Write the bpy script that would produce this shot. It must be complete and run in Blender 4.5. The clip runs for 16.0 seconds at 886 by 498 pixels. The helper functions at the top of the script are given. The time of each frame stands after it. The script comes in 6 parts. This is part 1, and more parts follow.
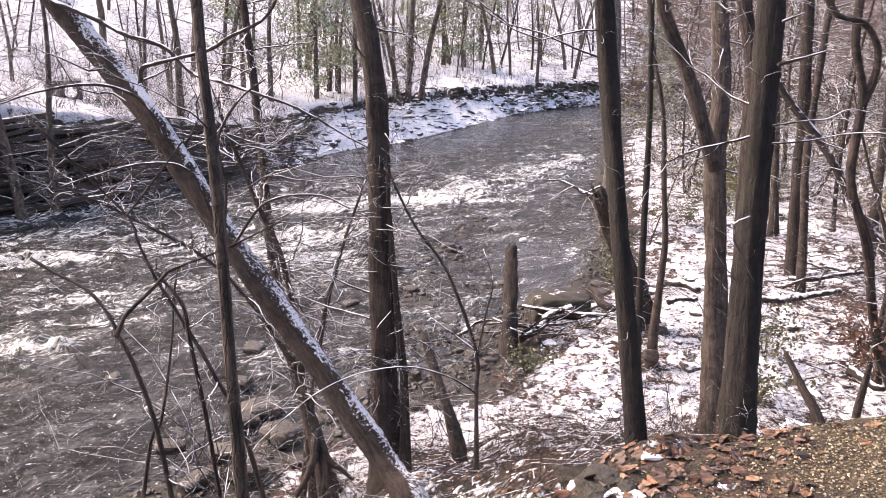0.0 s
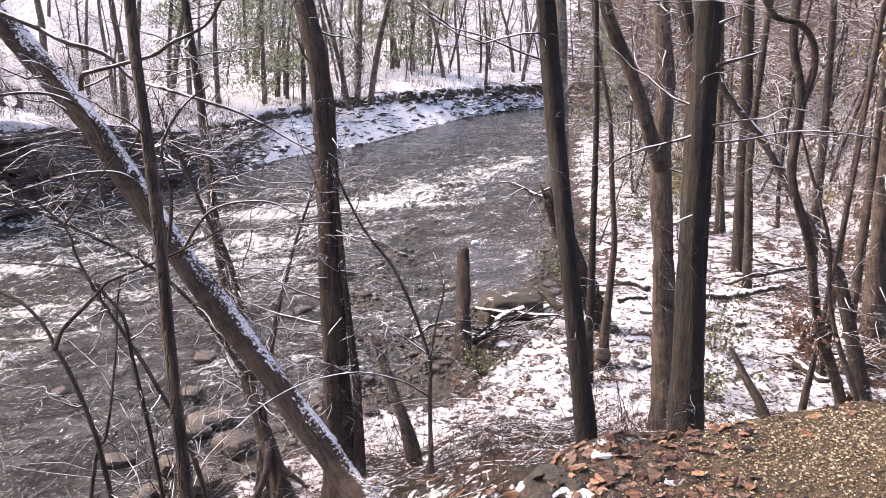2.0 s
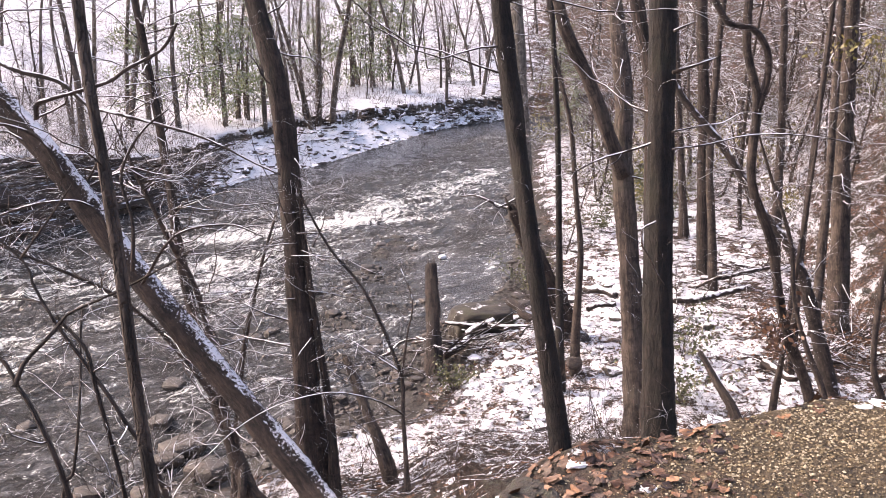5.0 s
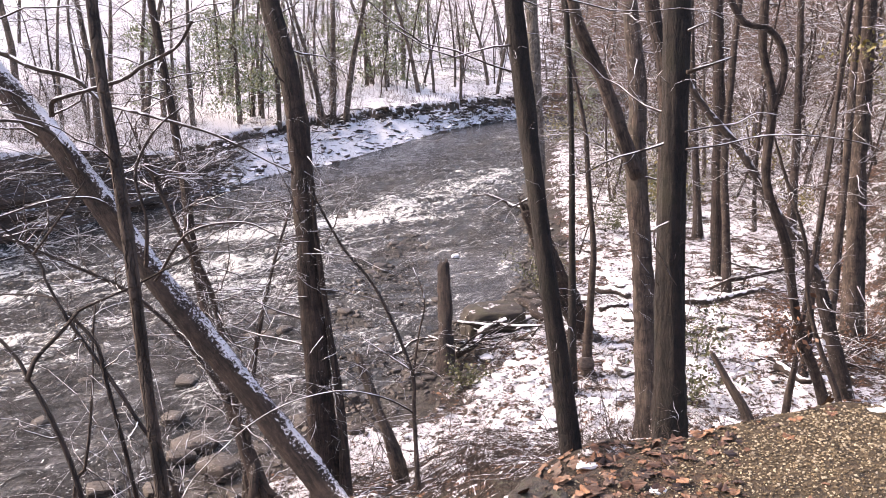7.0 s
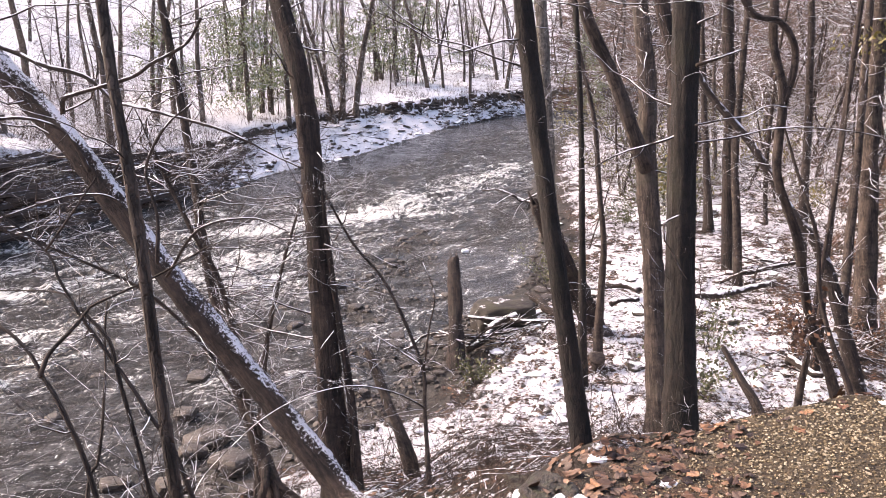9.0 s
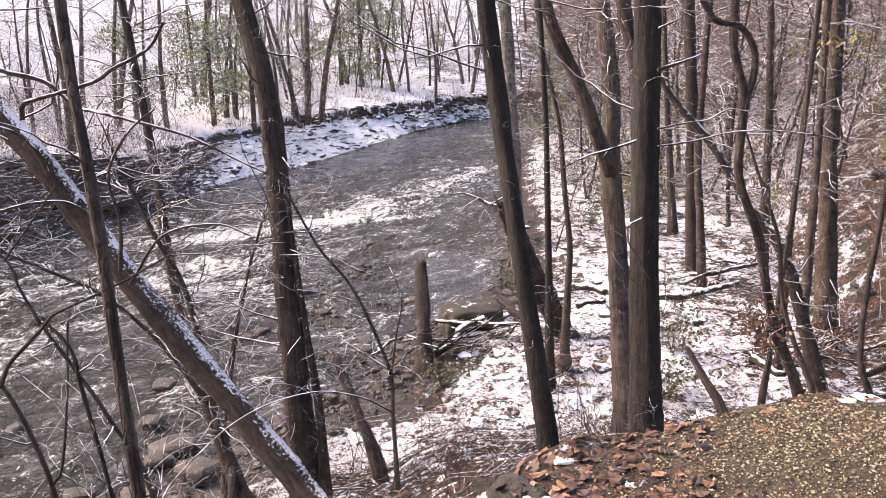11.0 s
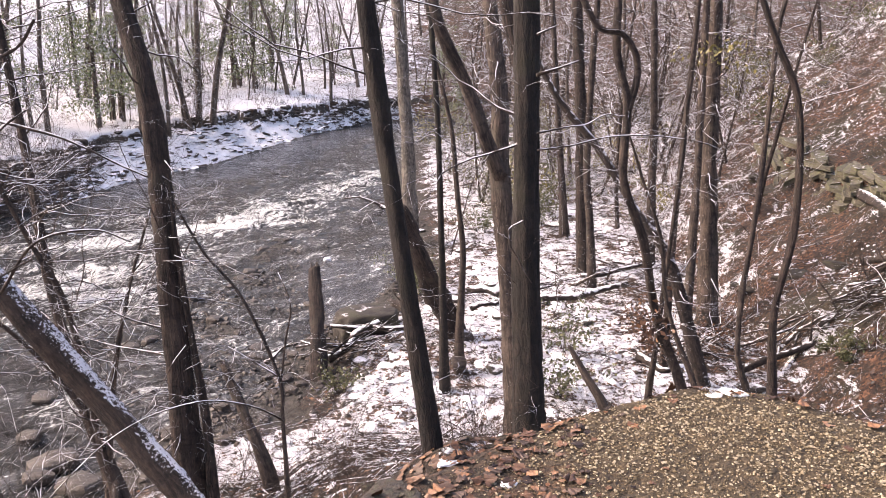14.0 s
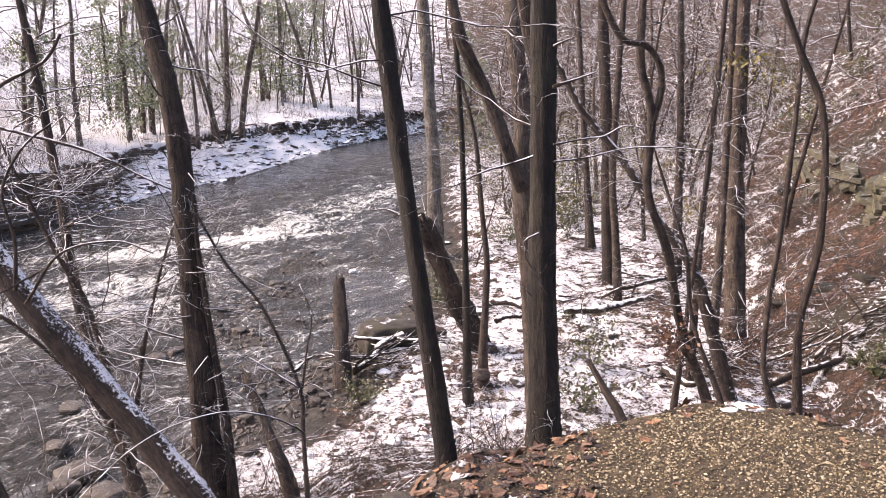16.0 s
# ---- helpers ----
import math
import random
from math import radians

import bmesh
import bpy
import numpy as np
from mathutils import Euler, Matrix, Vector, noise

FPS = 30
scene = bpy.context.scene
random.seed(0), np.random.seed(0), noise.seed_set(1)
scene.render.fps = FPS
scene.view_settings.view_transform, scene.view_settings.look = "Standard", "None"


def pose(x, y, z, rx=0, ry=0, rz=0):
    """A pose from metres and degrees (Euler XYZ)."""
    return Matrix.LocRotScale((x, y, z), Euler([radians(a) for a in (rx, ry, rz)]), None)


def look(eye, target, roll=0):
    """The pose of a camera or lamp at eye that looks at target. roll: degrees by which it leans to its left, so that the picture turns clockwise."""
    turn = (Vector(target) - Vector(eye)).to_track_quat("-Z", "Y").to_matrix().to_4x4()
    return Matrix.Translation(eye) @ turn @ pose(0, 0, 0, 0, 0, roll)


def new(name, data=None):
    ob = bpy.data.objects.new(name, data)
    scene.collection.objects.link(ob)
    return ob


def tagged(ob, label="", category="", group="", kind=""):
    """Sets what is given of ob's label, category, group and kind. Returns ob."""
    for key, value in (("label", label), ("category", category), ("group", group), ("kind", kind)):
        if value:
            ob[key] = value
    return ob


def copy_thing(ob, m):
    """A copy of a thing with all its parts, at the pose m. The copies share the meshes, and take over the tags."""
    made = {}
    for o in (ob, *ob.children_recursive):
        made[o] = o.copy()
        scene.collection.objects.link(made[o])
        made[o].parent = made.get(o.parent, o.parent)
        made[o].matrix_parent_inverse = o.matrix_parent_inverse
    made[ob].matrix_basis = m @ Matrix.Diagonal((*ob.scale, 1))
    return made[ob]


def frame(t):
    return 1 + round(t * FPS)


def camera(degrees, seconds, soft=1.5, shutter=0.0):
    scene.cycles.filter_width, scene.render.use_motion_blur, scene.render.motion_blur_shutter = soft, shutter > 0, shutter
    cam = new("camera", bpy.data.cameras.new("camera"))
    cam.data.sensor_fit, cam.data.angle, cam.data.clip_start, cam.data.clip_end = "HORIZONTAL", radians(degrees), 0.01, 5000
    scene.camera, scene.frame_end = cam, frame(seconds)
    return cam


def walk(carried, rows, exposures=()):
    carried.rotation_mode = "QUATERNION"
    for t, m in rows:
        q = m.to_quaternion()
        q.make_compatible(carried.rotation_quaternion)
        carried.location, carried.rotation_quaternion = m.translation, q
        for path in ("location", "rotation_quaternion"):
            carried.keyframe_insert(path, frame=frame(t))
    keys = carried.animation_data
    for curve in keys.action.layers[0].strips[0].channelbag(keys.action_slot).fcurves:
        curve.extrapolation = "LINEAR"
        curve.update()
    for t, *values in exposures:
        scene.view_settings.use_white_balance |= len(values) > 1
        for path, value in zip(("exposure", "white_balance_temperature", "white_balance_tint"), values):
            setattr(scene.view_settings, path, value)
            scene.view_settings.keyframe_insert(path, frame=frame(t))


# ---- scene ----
cam = camera(52.81, 16.0, soft=0.9)
PATH = [
    (0.0, pose(-0.000, 0.000, 7.130, 75.00, -1.00, 0.00)),
    (0.5, pose(0.006, -0.002, 7.132, 74.94, -0.96, -0.53)),
    (1.0, pose(0.017, 0.005, 7.132, 75.03, -0.80, -1.40)),
    (1.5, pose(0.022, 0.007, 7.133, 75.09, -0.79, -2.35)),
    (2.0, pose(0.031, 0.006, 7.130, 75.28, -0.60, -3.22)),
    (2.5, pose(0.035, 0.008, 7.131, 75.47, -0.49, -3.97)),
    (3.0, pose(0.035, 0.008, 7.131, 75.67, -0.57, -4.67)),
    (5.5, pose(0.042, 0.022, 7.132, 76.29, 1.66, -5.62)),
    (6.0, pose(0.045, 0.024, 7.130, 76.34, 1.80, -5.12)),
    (6.5, pose(0.048, 0.021, 7.129, 76.33, 1.47, -4.95)),
    (7.0, pose(0.049, 0.021, 7.130, 76.18, 0.99, -4.90)),
    (7.5, pose(0.044, 0.018, 7.127, 76.07, 1.00, -4.83)),
    (8.0, pose(0.040, 0.010, 7.130, 76.03, 1.02, -4.38)),
    (8.5, pose(0.044, 0.015, 7.125, 76.03, 1.17, -4.22)),
    (9.0, pose(0.051, 0.015, 7.129, 75.88, 1.41, -4.34)),
    (11.5, pose(0.058, 0.004, 7.134, 76.13, 1.24, -7.09)),
    (12.0, pose(0.057, 0.005, 7.133, 76.16, 1.02, -7.60)),
    (12.5, pose(0.053, 0.001, 7.137, 76.11, 0.90, -8.32)),
    (13.0, pose(0.056, 0.000, 7.128, 76.12, 1.42, -9.92)),
    (13.5, pose(0.091, -0.003, 7.135, 76.23, 1.49, -11.59)),
    (14.0, pose(0.148, 0.007, 7.129, 76.21, 0.41, -12.98)),
    (14.5, pose(0.183, -0.003, 7.132, 76.35, 0.21, -13.51)),
    (15.0, pose(0.198, -0.000, 7.129, 76.71, 0.32, -12.39)),
    (15.5, pose(0.212, -0.001, 7.127, 76.96, 0.44, -11.63)),
    (16.0, pose(0.219, 0.001, 7.123, 77.02, 0.70, -11.24)),
]
walk(cam, PATH, exposures=((0.0, 1.94, 7700, 23), (16.0, 1.84, 7850, 23)))

# ---- light ----
world = bpy.data.worlds.new("overcast_sky")
scene.world = world
world.use_nodes = True
wn = world.node_tree
sky = wn.nodes.new("ShaderNodeTexSky")
sky.sky_type = "NISHITA"
sky.sun_disc = False
sky.sun_elevation = radians(38)
sky.sun_rotation = radians(-62)
sky.air_density, sky.dust_density, sky.ozone_density = 1.0, 3.0, 1.0
wn.nodes["Background"].inputs["Strength"].default_value = 0.15
wn.links.new(sky.outputs[0], wn.nodes["Background"].inputs["Color"])

sun_data = bpy.data.lights.new("sun", "SUN")
sun_data.energy, sun_data.angle, sun_data.color = 1.1, radians(20), (1.0, 0.975, 0.95)
sun = new("sun", sun_data)
sun.matrix_world = look((0, 0, 60), (33, -18, 60 - 33))


# ---- materials ----
def mat(name):
    m = bpy.data.materials.new(name)
    m.use_nodes = True
    return m, m.node_tree.nodes, m.node_tree.links, m.node_tree.nodes["Principled BSDF"]


def noise_node(n, l, vec, scale, detail=4.0, rough=0.55, dist=0.0):
    a = n.new("ShaderNodeTexNoise")
    a.inputs["Scale"].default_value, a.inputs["Detail"].default_value = scale, detail
    a.inputs["Roughness"].default_value, a.inputs["Distortion"].default_value = rough, dist
    if vec is not None:
        l.new(vec, a.inputs["Vector"])
    return a


def ramp(n, l, fac, stops):
    a = n.new("ShaderNodeValToRGB")
    while len(a.color_ramp.elements) < len(stops):
        a.color_ramp.elements.new(0.5)
    for e, (p, c) in zip(a.color_ramp.elements, stops):
        e.position = p
        e.color = (*c, 1.0) if isinstance(c, tuple) else (c, c, c, 1.0)
    l.new(fac, a.inputs[0])
    return a.outputs[0]


def mix(n, l, fac, a, b):
    m = n.new("ShaderNodeMix")
    m.data_type = "RGBA"
    for sock, v in ((m.inputs[0], fac), (m.inputs[6], a), (m.inputs[7], b)):
        if isinstance(v, (int, float)):
            sock.default_value = v
        elif isinstance(v, tuple):
            sock.default_value = (*v, 1.0)
        else:
            l.new(v, sock)
    return m.outputs[2]


def calc(n, l, op, a, b=0.0):
    m = n.new("ShaderNodeMath")
    m.operation = op
    for sock, v in ((m.inputs[0], a), (m.inputs[1], b)):
        if isinstance(v, (int, float)):
            sock.default_value = v
        else:
            l.new(v, sock)
    return m.outputs[0]


def bump(n, l, bs, height, strength, dist):
    b = n.new("ShaderNodeBump")
    b.inputs["Strength"].default_value, b.inputs["Distance"].default_value = strength, dist
    l.new(height, b.inputs["Height"])
    l.new(b.outputs[0], bs.inputs["Normal"])


def mapped(n, l, scale, kind="Object"):
    c = n.new("ShaderNodeTexCoord")
    m = n.new("ShaderNodeMapping")
    m.inputs["Scale"].default_value = scale
    l.new(c.outputs[kind], m.inputs[0])
    return m.outputs[0]


SNOW = (0.83, 0.83, 0.87)


def snow_cap(n, l, colour, low, high, grain=9.0, cover=0.5, wander=2.2, side=None, patchy=0.0):
    """Snow that lies on whatever faces up."""
    g = n.new("ShaderNodeNewGeometry")
    sep = n.new("ShaderNodeSeparateXYZ")
    l.new(g.outputs["Normal"], sep.inputs[0])
    nz = noise_node(n, l, g.outputs["Position"], grain, 5.0 if side else 3.0, 0.7 if side else 0.55)
    height = sep.outputs[2]
    if side:
        dot = n.new("ShaderNodeVectorMath")
        dot.operation = "DOT_PRODUCT"
        l.new(g.outputs["Normal"], dot.inputs[0])
        dot.inputs[1].default_value = side
        wide = noise_node(n, l, g.outputs["Position"], 2.3, 3.0)
        height = calc(n, l, "ADD", dot.outputs["Value"], calc(n, l, "MULTIPLY", calc(n, l, "SUBTRACT", wide.outputs[0], 0.5), patchy))
    up = calc(n, l, "ADD", height, calc(n, l, "MULTIPLY", calc(n, l, "SUBTRACT", nz.outputs[0], 1.0 - cover), wander))
    fac = ramp(n, l, up, ((low, 0.0), (high, 1.0)))
    return mix(n, l, fac, colour, SNOW), fac


def bark(name, dark, light, ridge=(40, 40, 5), depth=0.012, snow=0.5, moss=None, wander=2.2, low=0.45, high=0.75, grain=7.0, cracked=0.65, side=None, patchy=0.0):
    m, n, l, bs = mat(name)
    at = n.new("ShaderNodeAttribute")
    at.attribute_name = "grain"
    mp = n.new("ShaderNodeMapping")
    mp.inputs["Scale"].default_value = ridge
    l.new(at.outputs["Vector"], mp.inputs[0])
    a = noise_node(n, l, mp.outputs[0], 1.0, 5.0, 0.6, 0.4)
    big = noise_node(n, l, at.outputs["Vector"], 2.6, 4.0)
    col = ramp(n, l, a.outputs[0], ((0.4, dark), (0.6, light)))
    vo = n.new("ShaderNodeTexVoronoi")
    vo.feature = "DISTANCE_TO_EDGE"
    vo.inputs["Scale"].default_value = 1.5
    wob = n.new("ShaderNodeVectorMath")
    wob.operation = "ADD"
    l.new(mp.outputs[0], wob.inputs[0])
    l.new(noise_node(n, l, at.outputs["Vector"], 14.0, 3.0).outputs["Color"], wob.inputs[1])
    l.new(wob.outputs[0], vo.inputs["Vector"])
    crack = ramp(n, l, vo.outputs["Distance"], ((0.0, 1.0 - cracked), (0.14, 1.0)))
    col = mix(n, l, crack, tuple(c * 0.6 for c in dark), col)
    col = mix(n, l, ramp(n, l, big.outputs[0], ((0.4, 0.0), (0.75, 0.55))), col, tuple(c * 1.5 + 0.004 for c in light))
    blot = noise_node(n, l, at.outputs["Vector"], 9.0, 6.0, 0.7, 0.5)
    col = mix(n, l, ramp(n, l, blot.outputs[0], ((0.36, 0.75), (0.52, 0.0))), col, tuple(c * 0.5 for c in dark))
    if moss:
        mm = noise_node(n, l, at.outputs["Vector"], 3.1, 4.0)
        col = mix(n, l, ramp(n, l, mm.outputs[0], ((0.55, 0.0), (0.7, 0.6))), col, moss)
    if snow > 0:
        col, _ = snow_cap(n, l, col, low, high, grain, snow, wander, side, patchy)
    l.new(col, bs.inputs["Base Color"])
    bs.inputs["Roughness"].default_value = 0.9
    bump(n, l, bs, calc(n, l, "ADD", a.outputs[0], calc(n, l, "MULTIPLY", crack, 0.7)), 1.0, depth)
    return m


BARK_DARK = bark("dark_wet_bark", (0.005, 0.0036, 0.003), (0.02, 0.0142, 0.0108), (46, 46, 9), 0.018, 0.0, (0.026, 0.026, 0.014), cracked=0.2)
BARK_BROWN = bark("brown_ridged_bark", (0.009, 0.006, 0.0045), (0.064, 0.042, 0.033), (34, 34, 2.8), 0.026, 0.0, (0.052, 0.042, 0.03))
BARK_TAN = bark("pale_brown_bark", (0.022, 0.0155, 0.012), (0.112, 0.083, 0.067), (36, 36, 4.0), 0.016, 0.0, (0.09, 0.076, 0.058))
BARK_PALE = bark("pale_grey_bark", (0.05, 0.043, 0.036), (0.2, 0.176, 0.15), (30, 30, 4.0), 0.014, 0.0)
BARK_GREY = bark("grey_brown_bark", (0.017, 0.012, 0.01), (0.082, 0.059, 0.047), (40, 40, 5), 0.012, 0.0)
BARK_SNOWY = bark("bark_with_snow_on_top", (0.015, 0.01, 0.008), (0.07, 0.05, 0.04), (30, 30, 6), 0.012, 0.47)
BARK_FROST = bark("bark_with_clinging_snow", (0.01, 0.006, 0.005), (0.06, 0.039, 0.031), (34, 34, 7), 0.018, 0.5, None, 2.0, 0.82, 1.02, 34.0, side=(0.72, -0.1, 0.68), patchy=1.1)
BARK_DUSTED = bark("bark_dusted_with_snow", (0.014, 0.01, 0.008), (0.065, 0.047, 0.037), (30, 30, 6), 0.014, 0.4, None, 1.2, 0.72, 0.9, 12.0)
TWIG = bark("bare_twig_bark", (0.015, 0.01, 0.008), (0.065, 0.046, 0.038), (20, 20, 8), 0.002, 0.46)
TWIG_BARE = bark("brown_weed_stem", (0.02, 0.013, 0.01), (0.085, 0.06, 0.045), (20, 20, 8), 0.002, 0.0)
TWIG_SNOW = bark("snow_laden_twig", (0.02, 0.014, 0.01), (0.085, 0.06, 0.046), (20, 20, 8), 0.002, 0.5)
# twigs of the far woods, colour lightened to paint in distance haze
FAR_TWIG = bark("haze_paled_snowy_twig", (0.06, 0.045, 0.034), (0.2, 0.155, 0.115), (20, 20, 8), 0.002, 0.55)
LACED = bark("twig_laced_with_snow", (0.03, 0.021, 0.016), (0.12, 0.088, 0.07), (20, 20, 8), 0.002, 0.47, None, 2.2, 0.42, 0.74)
# far trunks: haze of the distance is put into this paler bark colour
FAR_BARK = bark("haze_paled_tree_bark", (0.045, 0.035, 0.029), (0.16, 0.124, 0.1), (8, 8, 2), 0.02, 0.2)


def make_ground():
    m, n, l, bs = mat("leaf_litter_with_snow")
    geo = n.new("ShaderNodeNewGeometry")
    pos = geo.outputs["Position"]
    at = n.new("ShaderNodeAttribute")
    at.attribute_name = "cover"
    sep = n.new("ShaderNodeSeparateColor")
    l.new(at.outputs["Color"], sep.inputs[0])
    vor = n.new("ShaderNodeTexVoronoi")
    vor.inputs["Scale"].default_value = 21.0
    sepc = n.new("ShaderNodeSeparateColor")
    l.new(vor.outputs["Color"], sepc.inputs[0])
    vor.inputs["Randomness"].default_value = 1.0
    warp = n.new("ShaderNodeVectorMath")
    warp.operation = "MULTIPLY_ADD"
    l.new(noise_node(n, l, pos, 18.0, 4.0, 0.7).outputs["Color"], warp.inputs[0])
    warp.inputs[1].default_value = (0.12, 0.12, 0.12)
    l.new(pos, warp.inputs[2])
    l.new(warp.outputs[0], vor.inputs["Vector"])
    leaf = ramp(n, l, sepc.outputs[0], ((0.0, (0.01, 0.006, 0.004)), (0.4, (0.047, 0.023, 0.013)), (0.75, (0.12, 0.055, 0.029)), (1.0, (0.25, 0.125, 0.07))))
    soil = noise_node(n, l, pos, 2.2, 6.0, 0.65)
    litter = mix(n, l, ramp(n, l, soil.outputs[0], ((0.42, 0.0), (0.6, 0.8))), leaf, (0.022, 0.016, 0.01))
    moss = noise_node(n, l, pos, 0.45, 5.0, 0.7)
    litter = mix(n, l, ramp(n, l, moss.outputs[0], ((0.5, 0.0), (0.62, 0.75))), litter, (0.036, 0.033, 0.016))
    steep = n.new("ShaderNodeMapping")
    steep.inputs["Scale"].default_value = (1.0, 1.0, 2.6)
    l.new(pos, steep.inputs[0])
    fine = noise_node(n, l, steep.outputs[0], 9.0, 9.0, 0.8, 0.6)
    mid = noise_node(n, l, steep.outputs[0], 2.4, 3.0, 0.6, 0.5)
    wide = noise_node(n, l, pos, 0.9, 4.0, 0.6)
    s = calc(n, l, "ADD", fine.outputs[0], calc(n, l, "MULTIPLY", calc(n, l, "SUBTRACT", wide.outputs[0], 0.5), 0.5))
    s = calc(n, l, "ADD", s, calc(n, l, "MULTIPLY", calc(n, l, "SUBTRACT", mid.outputs[0], 0.5), 0.6))
    s = calc(n, l, "ADD", s, calc(n, l, "SUBTRACT", sep.outputs[0], 0.5))
    sf = ramp(n, l, s, ((0.49, 0.0), (0.525, 1.0)))
    mud = noise_node(n, l, pos, 13.0, 8.0, 0.8)
    mudc = ramp(n, l, mud.outputs[0], ((0.32, (0.03, 0.02, 0.01)), (0.52, (0.085, 0.06, 0.031)), (0.7, (0.16, 0.114, 0.064))))
    ston = noise_node(n, l, pos, 5.0, 6.0, 0.7)
    stone = ramp(n, l, ston.outputs[0], ((0.35, (0.016, 0.014, 0.012)), (0.65, (0.075, 0.066, 0.055))))
    base = mix(n, l, sep.outputs[1], litter, mudc)
    base = mix(n, l, sep.outputs[2], base, stone)
    col = mix(n, l, sf, base, SNOW)
    l.new(col, bs.inputs["Base Color"])
    bs.inputs["Roughness"].default_value = 0.85
    hgt = calc(n, l, "ADD", calc(n, l, "MULTIPLY", sf, 0.6), calc(n, l, "MULTIPLY", vor.outputs["Distance"], 2.0))
    hgt = calc(n, l, "ADD", hgt, fine.outputs[0])
    bump(n, l, bs, hgt, 0.9, 0.03)
    return m


GROUND = make_ground()


def make_water():
    m, n, l, bs = mat("grey_brown_river_water")
    geo = n.new("ShaderNodeNewGeometry")
    pos = geo.outputs["Position"]
    at = n.new("ShaderNodeAttribute")
    at.attribute_name = "foam_and_glints"
    chop = n.new("ShaderNodeAttribute")
    chop.attribute_name = "chop"
    turn = n.new("ShaderNodeMapping")
    turn.inputs["Rotation"].default_value = (0, 0, radians(-40))
    l.new(pos, turn.inputs[0])
    # the stream's own wandering bends every streak
    bend = noise_node(n, l, turn.outputs[0], 0.45, 3.0, 0.6)
    add = n.new("ShaderNodeVectorMath")
    add.operation = "MULTIPLY_ADD"
    l.new(bend.outputs["Color"], add.inputs[0])
    add.inputs[1].default_value = (1.6, 1.6, 0)
    l.new(turn.outputs[0], add.inputs[2])

    def stretched(scale):
        q = n.new("ShaderNodeMapping")
        q.inputs["Scale"].default_value = scale
        l.new(add.outputs[0], q.inputs[0])
        return q.outputs[0]

    a = noise_node(n, l, stretched((0.55, 1.3, 1.0)), 1.0, 5.0, 0.62, 0.6)
    b = noise_node(n, l, stretched((2.1, 3.9, 1.0)), 1.5, 6.0, 0.7, 0.9)
    c = noise_node(n, l, stretched((6.5, 9.0, 1.0)), 1.6, 4.0, 0.7, 0.6)

    def part_of(node, amount):
        return calc(n, l, "MULTIPLY", calc(n, l, "SUBTRACT", node.outputs[0], 0.5), amount)

    f = calc(n, l, "ADD", part_of(a, 1.3), part_of(b, 1.9))
    f = calc(n, l, "ADD", f, part_of(c, 1.2))
    f = calc(n, l, "ADD", f, at.outputs["Fac"])
    # small sun glints on the near water, painted as white specks
    glint_noise = noise_node(n, l, stretched((1.0, 2.0, 1.0)), 13.0, 2.0, 0.5)
    painted_glints = n.new("ShaderNodeAttribute")
    painted_glints.attribute_name = "painted_glints"
    f = calc(n, l, "ADD", f, calc(n, l, "MULTIPLY", ramp(n, l, glint_noise.outputs[0], ((0.66, 0.0), (0.72, 1.0))), painted_glints.outputs["Fac"]))
    # white of real foam and of painted sky highlights together
    foam_and_glints = ramp(n, l, f, ((0.6, 0.0), (0.74, 0.3), (0.9, 1.0)))
    # body tones: paler aerated water, plus sky and bank reflections painted in
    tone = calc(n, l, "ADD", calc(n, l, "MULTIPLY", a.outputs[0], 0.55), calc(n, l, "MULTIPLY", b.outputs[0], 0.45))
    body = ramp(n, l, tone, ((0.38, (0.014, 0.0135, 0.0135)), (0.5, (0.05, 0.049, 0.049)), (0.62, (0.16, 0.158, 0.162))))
    l.new(mix(n, l, foam_and_glints, body, (0.86, 0.88, 0.86)), bs.inputs["Base Color"])
    l.new(ramp(n, l, foam_and_glints, ((0.0, 0.08), (1.0, 0.7))), bs.inputs["Roughness"])
    bs.inputs["IOR"].default_value = 1.33
    fine = noise_node(n, l, pos, 11.0, 4.0, 0.62, 0.5)
    h = calc(n, l, "ADD", a.outputs[0], calc(n, l, "MULTIPLY", b.outputs[0], 0.7))
    h = calc(n, l, "ADD", h, calc(n, l, "MULTIPLY", fine.outputs[0], 0.5))
    bump(n, l, bs, calc(n, l, "MULTIPLY", h, chop.outputs["Fac"]), 1.0, 0.34)
    return m


WATER = make_water()


def make_rock(name, dark, light, snow, moss=None, scale=3.0):
    m, n, l, bs = mat(name)
    v = mapped(n, l, (1, 1, 2.2))
    a = noise_node(n, l, v, scale, 8.0, 0.65)
    col = ramp(n, l, a.outputs[0], ((0.35, dark), (0.68, light)))
    if moss:
        mm = noise_node(n, l, v, scale * 0.7, 4.0)
        col = mix(n, l, ramp(n, l, mm.outputs[0], ((0.48, 0.0), (0.62, 0.8))), col, moss)
    if snow:
        col, _ = snow_cap(n, l, col, 0.55, 0.85, 4.0, snow)
    l.new(col, bs.inputs["Base Color"])
    bs.inputs["Roughness"].default_value = 0.55 if snow < 0.2 else 0.8
    bump(n, l, bs, a.outputs[0], 0.8, 0.05)
    return m


ROCK = make_rock("wet_river_stone", (0.012, 0.009, 0.007), (0.075, 0.056, 0.044), 0.0)
ROCK_SNOW = make_rock("river_stone_with_snow", (0.016, 0.014, 0.012), (0.09, 0.075, 0.06), 0.45)
BOULDER = make_rock("mossy_boulder", (0.008, 0.006, 0.005), (0.05, 0.04, 0.03), 0.2, (0.04, 0.036, 0.016))
SHALE = make_rock("dark_shale", (0.02, 0.015, 0.013), (0.105, 0.078, 0.066), 0.3, None, 2.0)
